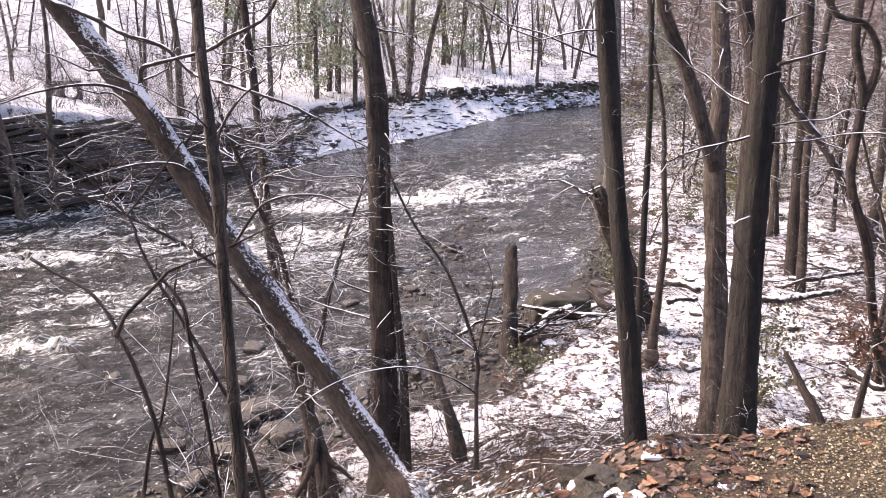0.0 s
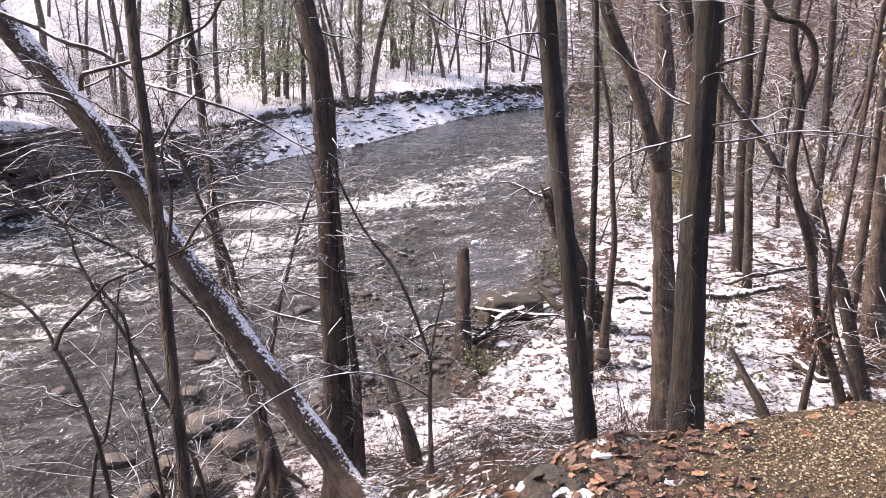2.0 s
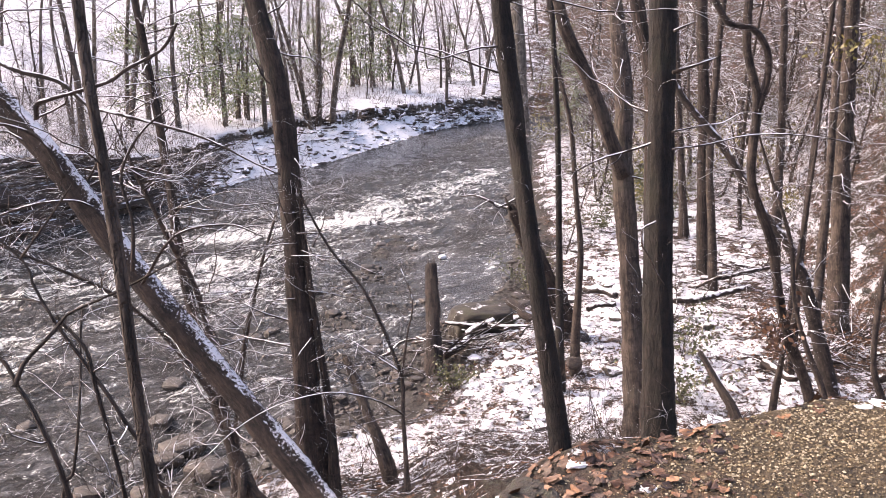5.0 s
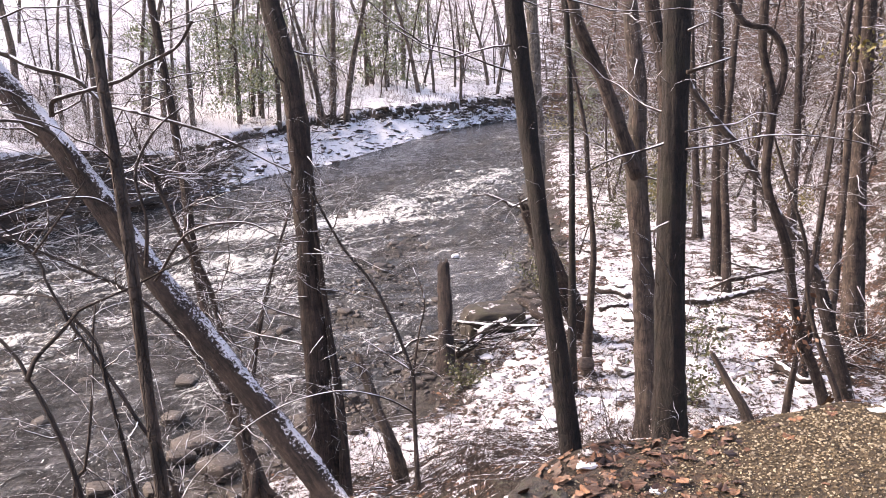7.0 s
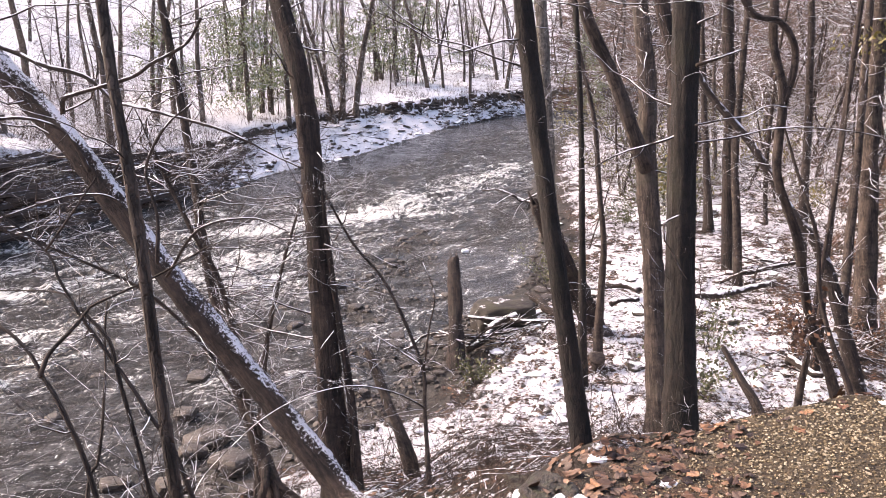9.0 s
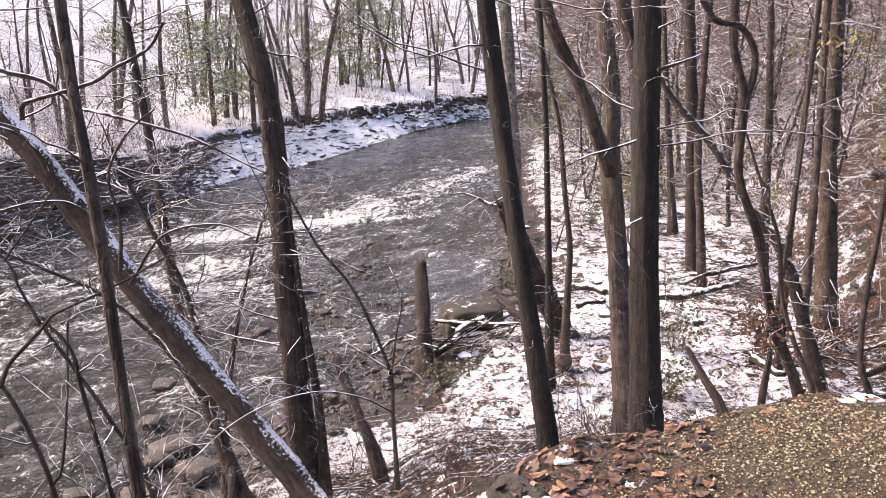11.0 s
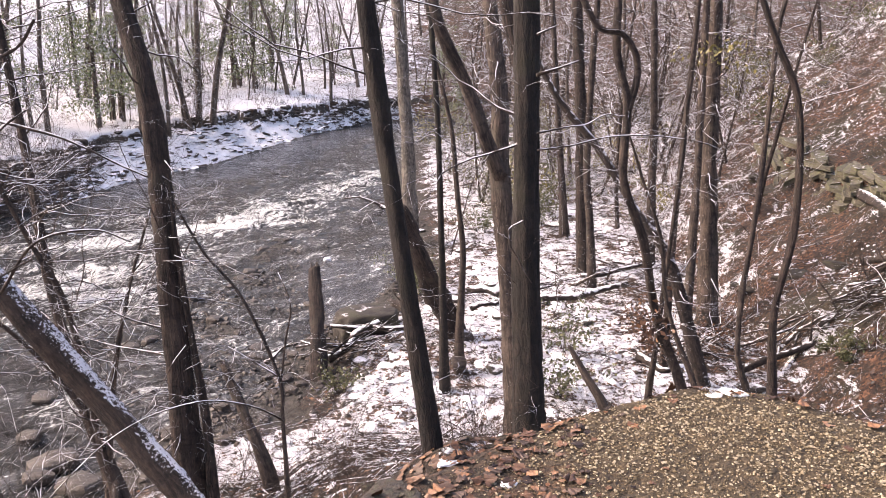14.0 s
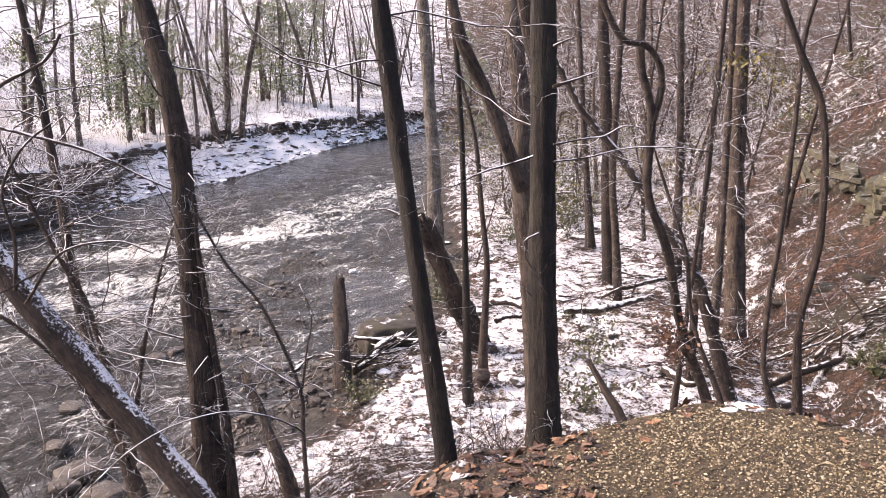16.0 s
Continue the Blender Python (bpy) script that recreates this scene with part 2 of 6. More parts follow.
SHALE_SNOW = make_rock("dark_shale_under_snow", (0.012, 0.011, 0.011), (0.07, 0.062, 0.06), 0.75, None, 2.0)
LEDGE = make_rock("pale_sandstone_ledge", (0.03, 0.026, 0.018), (0.17, 0.15, 0.108), 0.2, (0.1, 0.1, 0.045))


# ---- land ----
# -- land
FAR = np.array(((-60, 4), (-32, 18), (-15.2, 29.2), (-11.2, 35.6), (-7.6, 40), (-5.2, 45.6), (-1.2, 51), (4.8, 63), (9.6, 69.8), (15, 73), (24, 73), (60, 66), (140, 60)), float)
NEAR = np.array(((-60, -14), (-24, 3), (-10, 8.2), (-5.4, 11.2), (-3.6, 12.6), (-1.6, 15.6), (0.2, 16.4), (1.6, 20.4), (3.2, 22), (4.6, 25), (5.4, 29), (6.2, 35), (8.4, 46), (10.8, 56), (15, 61), (24, 62), (60, 56), (140, 48)), float)
BAR = np.array(((-0.5, 16.5), (-0.6, 19), (-0.3, 23), (0.4, 27), (1.4, 31.5)), float)
FOOT = np.array(((6, -10), (8, 4), (9.6, 12), (11.4, 19.5), (13.4, 27), (17, 38), (24, 52), (60, 50), (140, 42)), float)
EDGE = np.array(((-30, -14), (-8, -2.5), (-3, 0.6), (-0.6, 2.3), (0.1, 2.72), (0.5, 3.0), (1.0, 3.24), (1.5, 3.45), (2.1, 3.6), (2.5, 3.42), (2.75, 2.98), (3.0, 2.2), (3.4, 0.6), (6.2, -6), (20, -30)), float)


LIP = np.array(((-60, 5.6), (-32.6, 19.4), (-15.9, 30.2), (-12.1, 36.5), (-9, 41.2), (-7.6, 47), (-3.5, 57), (1.5, 62.5), (6, 67), (10, 71.8), (15, 75), (24, 75), (60, 68), (140, 62)), float)
LIP_TOP = np.array((4, 4, 3.8, 2.6, 1.9, 1.8, 1.9, 1.9, 1.9, 1.8, 1.6, 1.6, 1.6, 1.6), float)


def along(line, values, x, y):
    """A value that runs along a line, at the nearest place on it."""
    best, out = np.full(x.shape, 1e9), np.zeros(x.shape)
    for (ax, ay), (bx, by), va, vb in zip(line[:-1], line[1:], values[:-1], values[1:]):
        ux, uy = bx - ax, by - ay
        k = np.clip(((x - ax) * ux + (y - ay) * uy) / (ux * ux + uy * uy), 0, 1)
        d = (x - ax - k * ux) ** 2 + (y - ay - k * uy) ** 2
        out = np.where(d < best, va + k * (vb - va), out)
        best = np.minimum(d, best)
    return out


def side(line, x, y):
    """Distance from a line, positive on the left of its way."""
    best = np.full(x.shape, 1e9)
    sign = np.ones(x.shape)
    for (ax, ay), (bx, by) in zip(line[:-1], line[1:]):
        ux, uy = bx - ax, by - ay
        k = np.clip(((x - ax) * ux + (y - ay) * uy) / (ux * ux + uy * uy), 0, 1)
        dx, dy = x - ax - k * ux, y - ay - k * uy
        d = dx * dx + dy * dy
        near = d < best - 1e-9
        best = np.where(near, d, best)
        sign = np.where(near, np.sign(ux * dy - uy * dx + 1e-12), sign)
    return np.sqrt(best) * sign


def ease(d, a, b):
    k = np.clip((d - a) / (b - a), 0, 1)
    return k * k * (3 - 2 * k)


def rough(x, y):
    return (np.sin(1.7 * x + 0.6 * y) * np.sin(1.3 * y - 0.4 * x + 1) * 0.5 + np.sin(3.9 * x - 2.2 * y + 2) * np.sin(3.1 * y + 1.4 * x) * 0.25
            + np.sin(7.3 * x + 5.1 * y) * np.sin(6.4 * y - 4.3 * x + 0.5) * 0.13)


def land(x, y):
    """Height of the ground."""
    far, near, foot, edge = side(FAR, x, y), -side(NEAR, x, y), -side(FOOT, x, y), -side(EDGE, x, y)
    r = rough(x, y)
    # floodplain on this side
    z = 0.05 + 0.35 * ease(near, 0, 3.5) + 0.1 * r * ease(near, -0.5, 2)
    z = z + np.minimum(near, 0) * 0.35
    bar = np.abs(side(BAR, x, y))
    z = np.maximum(z, -0.01 - 0.13 * bar + 0.09 * rough(1.3 * x, 1.3 * y))
    # slope below the viewpoint
    s = 4.62 - 0.44 * (y - 4.3) - 1.0 * np.maximum(0, -x - 0.35) - 1.2 * np.exp(-((y - 5.2) / 2.0) ** 2) * ease(-x, -0.7, 0.3) - 0.35 * ease(1.3 - x, 0, 1.0) - 0.12 * np.maximum(0, x - 2.5) + 0.1 * r
    # soil heaped round the two dark trees
    s = s + 0.36 * np.exp(-((x - 1.1) / 0.5) ** 2 - ((y - 4.5) / 0.5) ** 2) + 0.25 * np.exp(-((x - 1.74) / 0.4) ** 2 - ((y - 4.75) / 0.4) ** 2)
    s = np.minimum(s, 5.45 - 0.55 * np.maximum(0, -edge) ** 0.8)
    z = np.maximum(z, s)
    z = z + 0.03 * np.sin(10.5 * x + 4.1 * y) * np.sin(11.3 * y - 5.2 * x) * ease(near, 0.3, 1.2)
    # hillside
    hill = 0.3 + 0.68 * np.maximum(foot, -1) - 0.0028 * np.maximum(foot, 0) ** 2 + 0.35 * r
    z = np.maximum(z, np.minimum(hill, 40))
    # gravel knob
    knob = 5.5 + 0.012 * r + 0.02 * (x - 1) + 0.5 * np.maximum(0, -3 - y)
    k = ease(edge, -0.2, 0.12)
    z = z * (1 - k) + np.maximum(knob, np.where(foot > 4, z, -9)) * k
    # the other bank: cut bank or slab slope up to a lip, then terrace and hill
    lip, top = side(LIP, x, y) + 1.0 * rough(0.42 * x, 0.42 * y) + 0.35 * rough(1.4 * x, 1.4 * y), along(LIP, LIP_TOP, x, y)
    k = np.clip(far / np.maximum(far - np.minimum(lip, 0), 0.05), 0, 1)
    b = -0.5 + 0.5 * ease(far, -1.0, 0.0) + top * (0.78 * k + 0.22 * ease(lip, -0.1, 0.35))
    b = b + 0.12 * r * ease(far, 0.3, 2) + 0.1 * np.clip(lip, 0, 15) + 0.3 * np.maximum(lip - 15, 0)
    b = np.minimum(b, 60 + 0.5 * r)
    return np.where(far > -1.0, np.maximum(b, np.where(near > 0, z, -9)), np.maximum(z, -0.6))
# -- end land


def axis(stops):
    out = []
    for a, b, n in stops:
        out.extend(np.linspace(a, b, n, endpoint=False))
    return np.array(out + [stops[-1][1]])


def grid_mesh(name, xs, ys, zf):
    X, Y = np.meshgrid(xs, ys)
    Z = zf(X, Y)
    nx, ny = len(xs), len(ys)
    co = np.stack([X.ravel(), Y.ravel(), Z.ravel()], 1)
    i = (np.arange(ny - 1)[:, None] * nx + np.arange(nx - 1)[None, :]).ravel()
    faces = np.stack([i, i + 1, i + nx + 1, i + nx], 1)
    me = bpy.data.meshes.new(name)
    me.from_pydata(co.tolist(), [], faces.tolist())
    me.polygons.foreach_set("use_smooth", np.ones(len(faces), bool))
    return me, X.ravel(), Y.ravel(), Z.ravel()


xs = axis(((-300, -60, 16), (-60, -20, 40), (-20, -6, 56), (-6, 14, 240), (14, 30, 64), (30, 80, 50), (80, 300, 16)))
ys = axis(((-150, -20, 14), (-20, 1.5, 24), (1.5, 6, 80), (6, 28, 210), (28, 80, 170), (80, 140, 40), (140, 400, 20)))
me, X, Y, Z = grid_mesh("ground", xs, ys, land)
far_d, near_d, foot_d, edge_d = side(FAR, X, Y), -side(NEAR, X, Y), -side(FOOT, X, Y), -side(EDGE, X, Y)
GRIDS = {name: a.reshape(len(ys), len(xs)) for name, a in (("z", Z), ("far", far_d), ("near", near_d), ("foot", foot_d), ("edge", edge_d))}


def lookup(name, x, y):
    """A value of the ground sheet at a place."""
    i = min(max(int(np.searchsorted(xs, x)) - 1, 0), len(xs) - 2)
    j = min(max(int(np.searchsorted(ys, y)) - 1, 0), len(ys) - 2)
    u, v, g = (x - xs[i]) / (xs[i + 1] - xs[i]), (y - ys[j]) / (ys[j + 1] - ys[j]), GRIDS[name]
    return float((g[j, i] * (1 - u) + g[j, i + 1] * u) * (1 - v) + (g[j + 1, i] * (1 - u) + g[j + 1, i + 1] * u) * v)


def ground_z(x, y):
    return lookup("z", x, y)


snow = 0.535 + 0 * X
snow = np.where(far_d > 0, 0.635 + 0.06 * rough(0.8 * X, 0.8 * Y) - 0.26 * ease(X - 0.25 * (Y - 70), 6, 18), snow)
snow = np.where((far_d < 0) & (foot_d > -2.5), 0.51 - 0.135 * ease(foot_d, -1.8, 2.0 + 3.0 * ease(Y, 16, 24)) * (1 - 0.45 * ease(Y, 24, 36)), snow)
slope_part = (far_d < 0) & (foot_d < -1) & (Z > 1.2)
snow = np.where(slope_part, 0.425, snow)
bankside = np.exp(-((X + 0.3) / 1.3) ** 2 - ((Y - 5.5) / 2.6) ** 2)
snow = snow - 0.02 * bankside
snow = snow * (1 - ease(edge_d, -0.6, -0.15)) + 0.2 * ease(edge_d, -0.6, -0.15)
wet = ease(Z, 0.2, 0.07) * (far_d < 0)
snow = snow * (1 - wet) + 0.2 * wet
lip_d = side(LIP, X, Y) + 1.0 * rough(0.42 * X, 0.42 * Y) + 0.35 * rough(1.4 * X, 1.4 * Y)
cliff = np.maximum(((far_d > -0.3) & (lip_d < 0.1)) * ease(-X, 5.5, 8.5), ((lip_d > -0.25) & (lip_d < 0.15) & (far_d > 0.2)) * (0.75 + 0.5 * rough(2 * X, 2 * Y)))
snow = snow * (1 - cliff) + 0.22 * cliff
wet = np.maximum(wet, cliff)
gravel = ease(edge_d, -0.12, 0.12) * (0.2 + 0.8 * np.maximum(ease(X, 0.8, 1.6), ease(1.5 - Y, 0, 1)))
col = np.stack([snow, gravel, np.maximum(wet, 0), np.ones_like(snow)], 1).astype(np.float32)
me.attributes.new("cover", "FLOAT_COLOR", "POINT").data.foreach_set("color", col.ravel())
me.materials.append(GROUND)
tagged(new("ground", me), "brown leaf litter and thin snow on a wooded river valley", "ground", kind="structure")


# ---- river ----
def foam_and_glints_at(x, y):
    """How broken the water is; sky highlights on the waves are painted in as white too."""
    f = 0.44 + 0.05 * np.sin(0.5 * x + 1.0) * np.sin(0.4 * y) - 0.2 * ease(18.5 - y, 0, 4.0)
    f = f - 0.22 * (1 - ease(-side(FAR, x, y), 3.0, 6.5)) * ease(y, 35, 40)
    for cx, cy, rx, ry, turn, amount in RAPIDS:
        c, s = math.cos(radians(turn)), math.sin(radians(turn))
        u, v = (x - cx) * c + (y - cy) * s, -(x - cx) * s + (y - cy) * c
        f = f + amount * np.exp(-(u / rx) ** 2 - (v / ry) ** 2)
    return np.minimum(f, 0.9)


# the riffle's head and tail, then the white water downstream and the small breaks round stones
RAPIDS = (
    (-4.6, 32.4, 2.6, 0.9, 15, 0.62), (-0.8, 34.2, 3.2, 1.2, 30, 0.42), (2.2, 38.4, 4.2, 1.4, 48, 0.3), (6.0, 43.8, 4.0, 1.2, 55, 0.3), (-5.6, 36.2, 2.0, 1.0, 30, 0.25),
    (-3.4, 25.2, 2.2, 0.6, 10, 0.4), (-4.5, 27.5, 3.0, 1.2, 15, 0.22), (-2.6, 29.5, 2.6, 1.0, 25, 0.25), (-11.7, 24.8, 2.6, 0.7, 15, 0.42), (-8.8, 21.4, 1.6, 0.6, 30, 0.34), (-8.6, 18.0, 1.2, 0.45, 8, 0.5), (-8.0, 19.6, 1.2, 0.4, 20, 0.25),
    (-3.5, 17.6, 0.6, 0.6, 10, 0.4), (-13.5, 30.2, 3.0, 0.7, 30, 0.3), (-6.1, 26.4, 2.4, 0.8, 15, 0.2), (-9.5, 26.5, 3.5, 1.4, 20, 0.16), (1.9, 34.0, 1.6, 0.6, 30, 0.2), (-12.2, 27.4, 4.0, 1.0, 25, 0.26), (-5.6, 23.0, 3.0, 1.2, 15, 0.12),
)


def water_z(x, y):
    """Height of the water, and how choppy it is."""
    f = foam_and_glints_at(x, y)
    rg = np.random.default_rng(3)
    w = 0 * x
    wx, wy = x + 0.8 * np.sin(0.9 * y + 0.3 * x) + 0.3 * np.sin(2.3 * x + 1.1 * y), y + 0.8 * np.sin(0.8 * x - 0.5 * y) + 0.3 * np.sin(2.1 * y - 1.3 * x)
    for k in range(20):
        a, q = rg.normal(1.0, 1.1), 2.6 * 1.13 ** k
        w = w + ((1 - np.abs(np.sin(q * (math.cos(a) * wx + math.sin(a) * wy) * 0.5 + rg.uniform(0, 6)))) ** 1.5 - 0.3) * (1.6 / q) ** 0.75
    pool = ease(x, 0.5, 2.5) * ease(30 - y, 0, 3)
    glassy = np.maximum(pool, 0.8 * (1 - ease(-side(FAR, x, y), 3.0, 6.5)) * ease(y, 35, 40))
    calm = 1 - 0.75 * glassy
    return w * (0.05 + 0.16 * np.maximum(f - 0.34, 0)) * calm, calm


me, X, Y, Z = grid_mesh("river", axis(((-120, -30, 40), (-30, -14, 90), (-14, 4, 220), (4, 14, 60), (14, 140, 60))), axis(((-30, 8, 30), (8, 26, 230), (26, 45, 150), (45, 80, 120))), lambda x, y: water_z(x, y)[0])
me.attributes.new("foam_and_glints", "FLOAT", "POINT").data.foreach_set("value", foam_and_glints_at(X, Y).astype(np.float32))
me.attributes.new("chop", "FLOAT", "POINT").data.foreach_set("value", water_z(X, Y)[1].astype(np.float32))
# where the painted sun glints lie: the near left water
me.attributes.new("painted_glints", "FLOAT", "POINT").data.foreach_set("value", (1.1 * ease(18 - Y, 0, 4) * ease(-X, 2.5, 5)).astype(np.float32))
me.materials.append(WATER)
tagged(new("water", me), "fast grey-brown river with white rapids", "river", kind="structure")


# ---- building helpers ----
def mesh_ob(name, verts, faces, material, parent=None, label="", smooth=True, grain=None):
    me = bpy.data.meshes.new(name)
    me.from_pydata(verts, [], faces)
    if smooth:
        me.polygons.foreach_set("use_smooth", np.ones(len(faces), bool))
    me.materials.append(material)
    if grain:
        me.attributes.new("grain", "FLOAT_VECTOR", "POINT").data.foreach_set("vector", np.array(grain, np.float32).ravel())
    ob = new(name, me)
    if parent is not None:
        ob.parent = parent
    if label:
        tagged(ob, label)
    return ob


def glide(points, step):
    """Smooth line through (x, y, z, r) points, at about that step."""
    p = np.array(points, float)
    p = np.vstack([2 * p[0] - p[1], p, 2 * p[-1] - p[-2]])
    out = []
    for i in range(1, len(p) - 2):
        n = max(1, int(np.linalg.norm(p[i + 1, :3] - p[i, :3]) / step))
        t = (np.arange(n) / n)[:, None]
        a, b, c, d = p[i - 1], p[i], p[i + 1], p[i + 2]
        out.append(0.5 * (2 * b + (c - a) * t + (2 * a - 5 * b + 4 * c - d) * t ** 2 + (3 * b - a - 3 * c + d) * t ** 3))
    return np.vstack(out + [p[-2:-1]])


def base_shift(q):
    """A shift of the bark's pattern that differs from stem to stem."""
    return float(abs(q[0, 0] * 3.1 + q[0, 1] * 1.7 + q[0, 2]) % 50)


class Tubes:
    """Gathers round, tapering stems into one mesh."""

    def __init__(self):
        self.v, self.f, self.g = [], [], []

    def add(self, line, sides=6, wobble=0.0, seed=0.0):
        line = np.asarray(line, float)
        q = line[:, :3]
        d = np.gradient(q, axis=0)
        d /= np.linalg.norm(d, axis=1, keepdims=True) + 1e-9
        ref = np.where(np.abs(d[:, 2:3]) > 0.9, np.array([[1.0, 0, 0]]), np.array([[0, 0, 1.0]]))
        if np.abs(d[:, 2]).max() > 0.5 and np.abs(d[:, 2]).mean() > 0.6:
            ref = np.tile(np.array([[1.0, 0.1, 0]]), (len(q), 1))
        u = np.cross(d, ref)
        u /= np.linalg.norm(u, axis=1, keepdims=True) + 1e-9
        w = np.cross(d, u)
        a = np.arange(sides) * 2 * math.pi / sides
        r = np.maximum(line[:, 3], 0.0008)[:, None] * np.ones(sides)[None, :]
        if wobble:
            k = np.arange(len(q))[:, None]
            h = np.cumsum(np.r_[0, np.linalg.norm(np.diff(q, axis=0), axis=1)])[:, None]
            r = r * (1 + wobble * (np.sin(3 * a + 2.1 * h + seed) * 0.5 + np.sin(2 * a - 3.7 * h + 2 * seed) * 0.4
                                   + np.sin(9 * a + 1.1 * np.sin(5 * h) + seed) * 0.35 + np.sin(14 * a + 1.7 * np.sin(7 * h + 1) - seed) * 0.3
                                   + np.sin(5 * a + 13 * h) * 0.18))
            if sides >= 10:
                rg = np.random.default_rng(int(seed * 10) + 5)
                r = r * (1 + rg.normal(0, 0.022, r.shape) + rg.normal(0, 0.014, (len(q), 1)))
        ring = q[:, None, :] + r[:, :, None] * (np.cos(a)[None, :, None] * u[:, None, :] + np.sin(a)[None, :, None] * w[:, None, :])
        run = np.cumsum(np.r_[0, np.linalg.norm(np.diff(q, axis=0), axis=1)])[:, None] * np.ones(sides)[None, :]
        rm = float(line[:, 3].mean())
        grain = np.stack([rm * np.cos(a)[None, :] + 0 * run + 7.7 * seed, rm * np.sin(a)[None, :] + 0 * run, run + 1.7 * base_shift(q)], 2)
        self.g.extend(grain.reshape(-1, 3).tolist())
        base = len(self.v)
        self.v.extend(ring.reshape(-1, 3).tolist())
        n = len(q)
        for i in range(n - 1):
            b0 = base + i * sides
            for j in range(sides):
                k = (j + 1) % sides
                self.f.append((b0 + j, b0 + k, b0 + sides + k, b0 + sides + j))
        self.f.append(tuple(base + (n - 1) * sides + j for j in range(sides)))
        self.f.append(tuple(base + j for j in reversed(range(sides))))

    def ob(self, name, material, parent=None, label=""):
        return mesh_ob(name, self.v, self.f, material, parent, label, True, self.g)


def twig_line(rng, start, way, length, r, droop=0.0, curl=0.35, n=6):
    p, d = np.array(start, float), np.array(way, float)
    d /= np.linalg.norm(d)
    out = [(*p, r)]
    for i in range(n):
        d = d + rng.normal(0, curl / n * 1.6, 3) + np.array([0, 0, (0.12 - droop) / n])
        d /= np.linalg.norm(d)
        p = p + d * length / n
        out.append((*p, r * (1 - 0.85 * (i + 1) / n)))
    return out


def twigs(tub, rng, start, way, length, r, level, droop=0.0, sides=4, curl=0.45, kids=4, coarse=False):
    line = twig_line(rng, start, way, length, r, droop, curl, (2 if coarse else 4) + 2 * level)
    tub.add(line, sides)
    if level <= 0:
        return
    L = np.array(line)
    for k in range(kids):
        i = rng.integers(1, len(L) - 1)
        d = L[i + 1, :3] - L[i, :3]
        d /= np.linalg.norm(d)
        out = d + rng.normal(0, 0.75, 3)
        twigs(tub, rng, L[i, :3], out, length * rng.uniform(0.35, 0.65), max(L[i, 3] * 0.6, 0.0015), level - 1, droop, max(3, sides - 1), curl, kids, coarse)


def flat(points, r0, r1):
    """Radii that run evenly from r0 to r1 over the points."""
    n = len(points)
    return [(*p, r0 + (r1 - r0) * i / max(1, n - 1)) for i, p in enumerate(points)]


def thing(name, label, category, group="", place=(0, 0, 0)):
    ob = new(name)
    ob.empty_display_size = 0.1
    ob.location = place
    return tagged(ob, label, category, group)


def part(name, tub, material, parent, label=""):
    """One mesh under a thing, moved into the thing's own frame."""
    o = Vector(parent.location)
    top = parent.parent
    while top is not None:
        o += Vector(top.location)
        top = top.parent
    tub.v = [(x - o.x, y - o.y, z - o.z) for x, y, z in tub.v]
    return mesh_ob(name, tub.v, tub.f, material, parent, label, True, tub.g)


def tree(label, points, r0, r1, material, seed, rise=3.0, wobble=0.12, sides=20, step=0.08, limbs=(), twig=True, count=14, reach=1.4, twig_mat=None, low=0.25, thick=0.004, curl=1.0, limb_mat=None, group="trees on the near bank"):
    """A bare tree: its trunk runs through the points and on upwards by rise."""
    rng = np.random.default_rng(seed)
    if step >= 0.15:
        count, thick = int(count * 1.9), max(thick, 0.008)
    pts = [np.array(p, float) for p in points]
    b = pts[0]
    t = thing("tree", label, "tree", group, tuple(b))
    d = pts[-1] - pts[-2]
    d /= np.linalg.norm(d)
    line = flat([tuple(p) for p in pts], r0, r1)
    down = (pts[1] - pts[0]) / np.linalg.norm(pts[1] - pts[0])
    down = down * 0.5 + np.array([0, 0, 0.5])
    reach_down = 0.35
    while reach_down < 3.0 and (b - down * reach_down)[2] > ground_z(*(b - down * reach_down)[:2]) - 0.2:
        reach_down += 0.1
    foot = b - down * reach_down
    line = [(*foot, r0 * 1.75)] + [(*(b + (pts[1] - b) * 0.02), r0 * 1.25)] + line[1:]
    for k in range(1, 4):
        e = pts[-1] + (d + np.array([0.03 * math.sin(seed + k), 0.03 * math.cos(2 * seed + k), 0.1])) * rise * k / 3
        line.append((*e, max(0.006, r1 * (1 - 0.3 * k))))
    tub = Tubes()
    full = glide(line, step)
    tub.add(full, sides, wobble, seed)
    stem = part("trunk", tub, material, t)
    for pl, a, c in limbs:
        lt = Tubes()
        lt.add(glide(flat(pl, a, c), step), max(8, sides - 6), wobble, seed + 3)
        part("limb", lt, limb_mat or (material if a > 0.03 else TWIG_SNOW), stem)
    if twig and count:
        tw = Tubes()
        if r0 > 0.04:
            for k in range(34):
                i = int(len(full) * rng.uniform(0.05, 0.8))
                az = rng.uniform(0, 2 * math.pi)
                way = (math.cos(az), math.sin(az), rng.uniform(-0.3, 0.7))
                twigs(tw, rng, full[i, :3] + np.array(way) * full[i, 3] * 0.7, way, rng.uniform(0.06, 0.32), 0.0035, 1, 0.1, 3, 1.2, 2)
        for k in range(count):
            i = int(len(full) * rng.uniform(low, 0.97))
            az = rng.uniform(0, 2 * math.pi)
            way = (math.cos(az), math.sin(az), rng.uniform(-0.1, 0.7))
            twigs(tw, rng, full[i, :3], way, reach * rng.uniform(0.5, 1.2), max(thick, full[i, 3] * 0.12), 2, 0.1, 4, curl, 3)
        tagged(part("crown", tw, twig_mat or TWIG, t), kind="stuff")
    return t


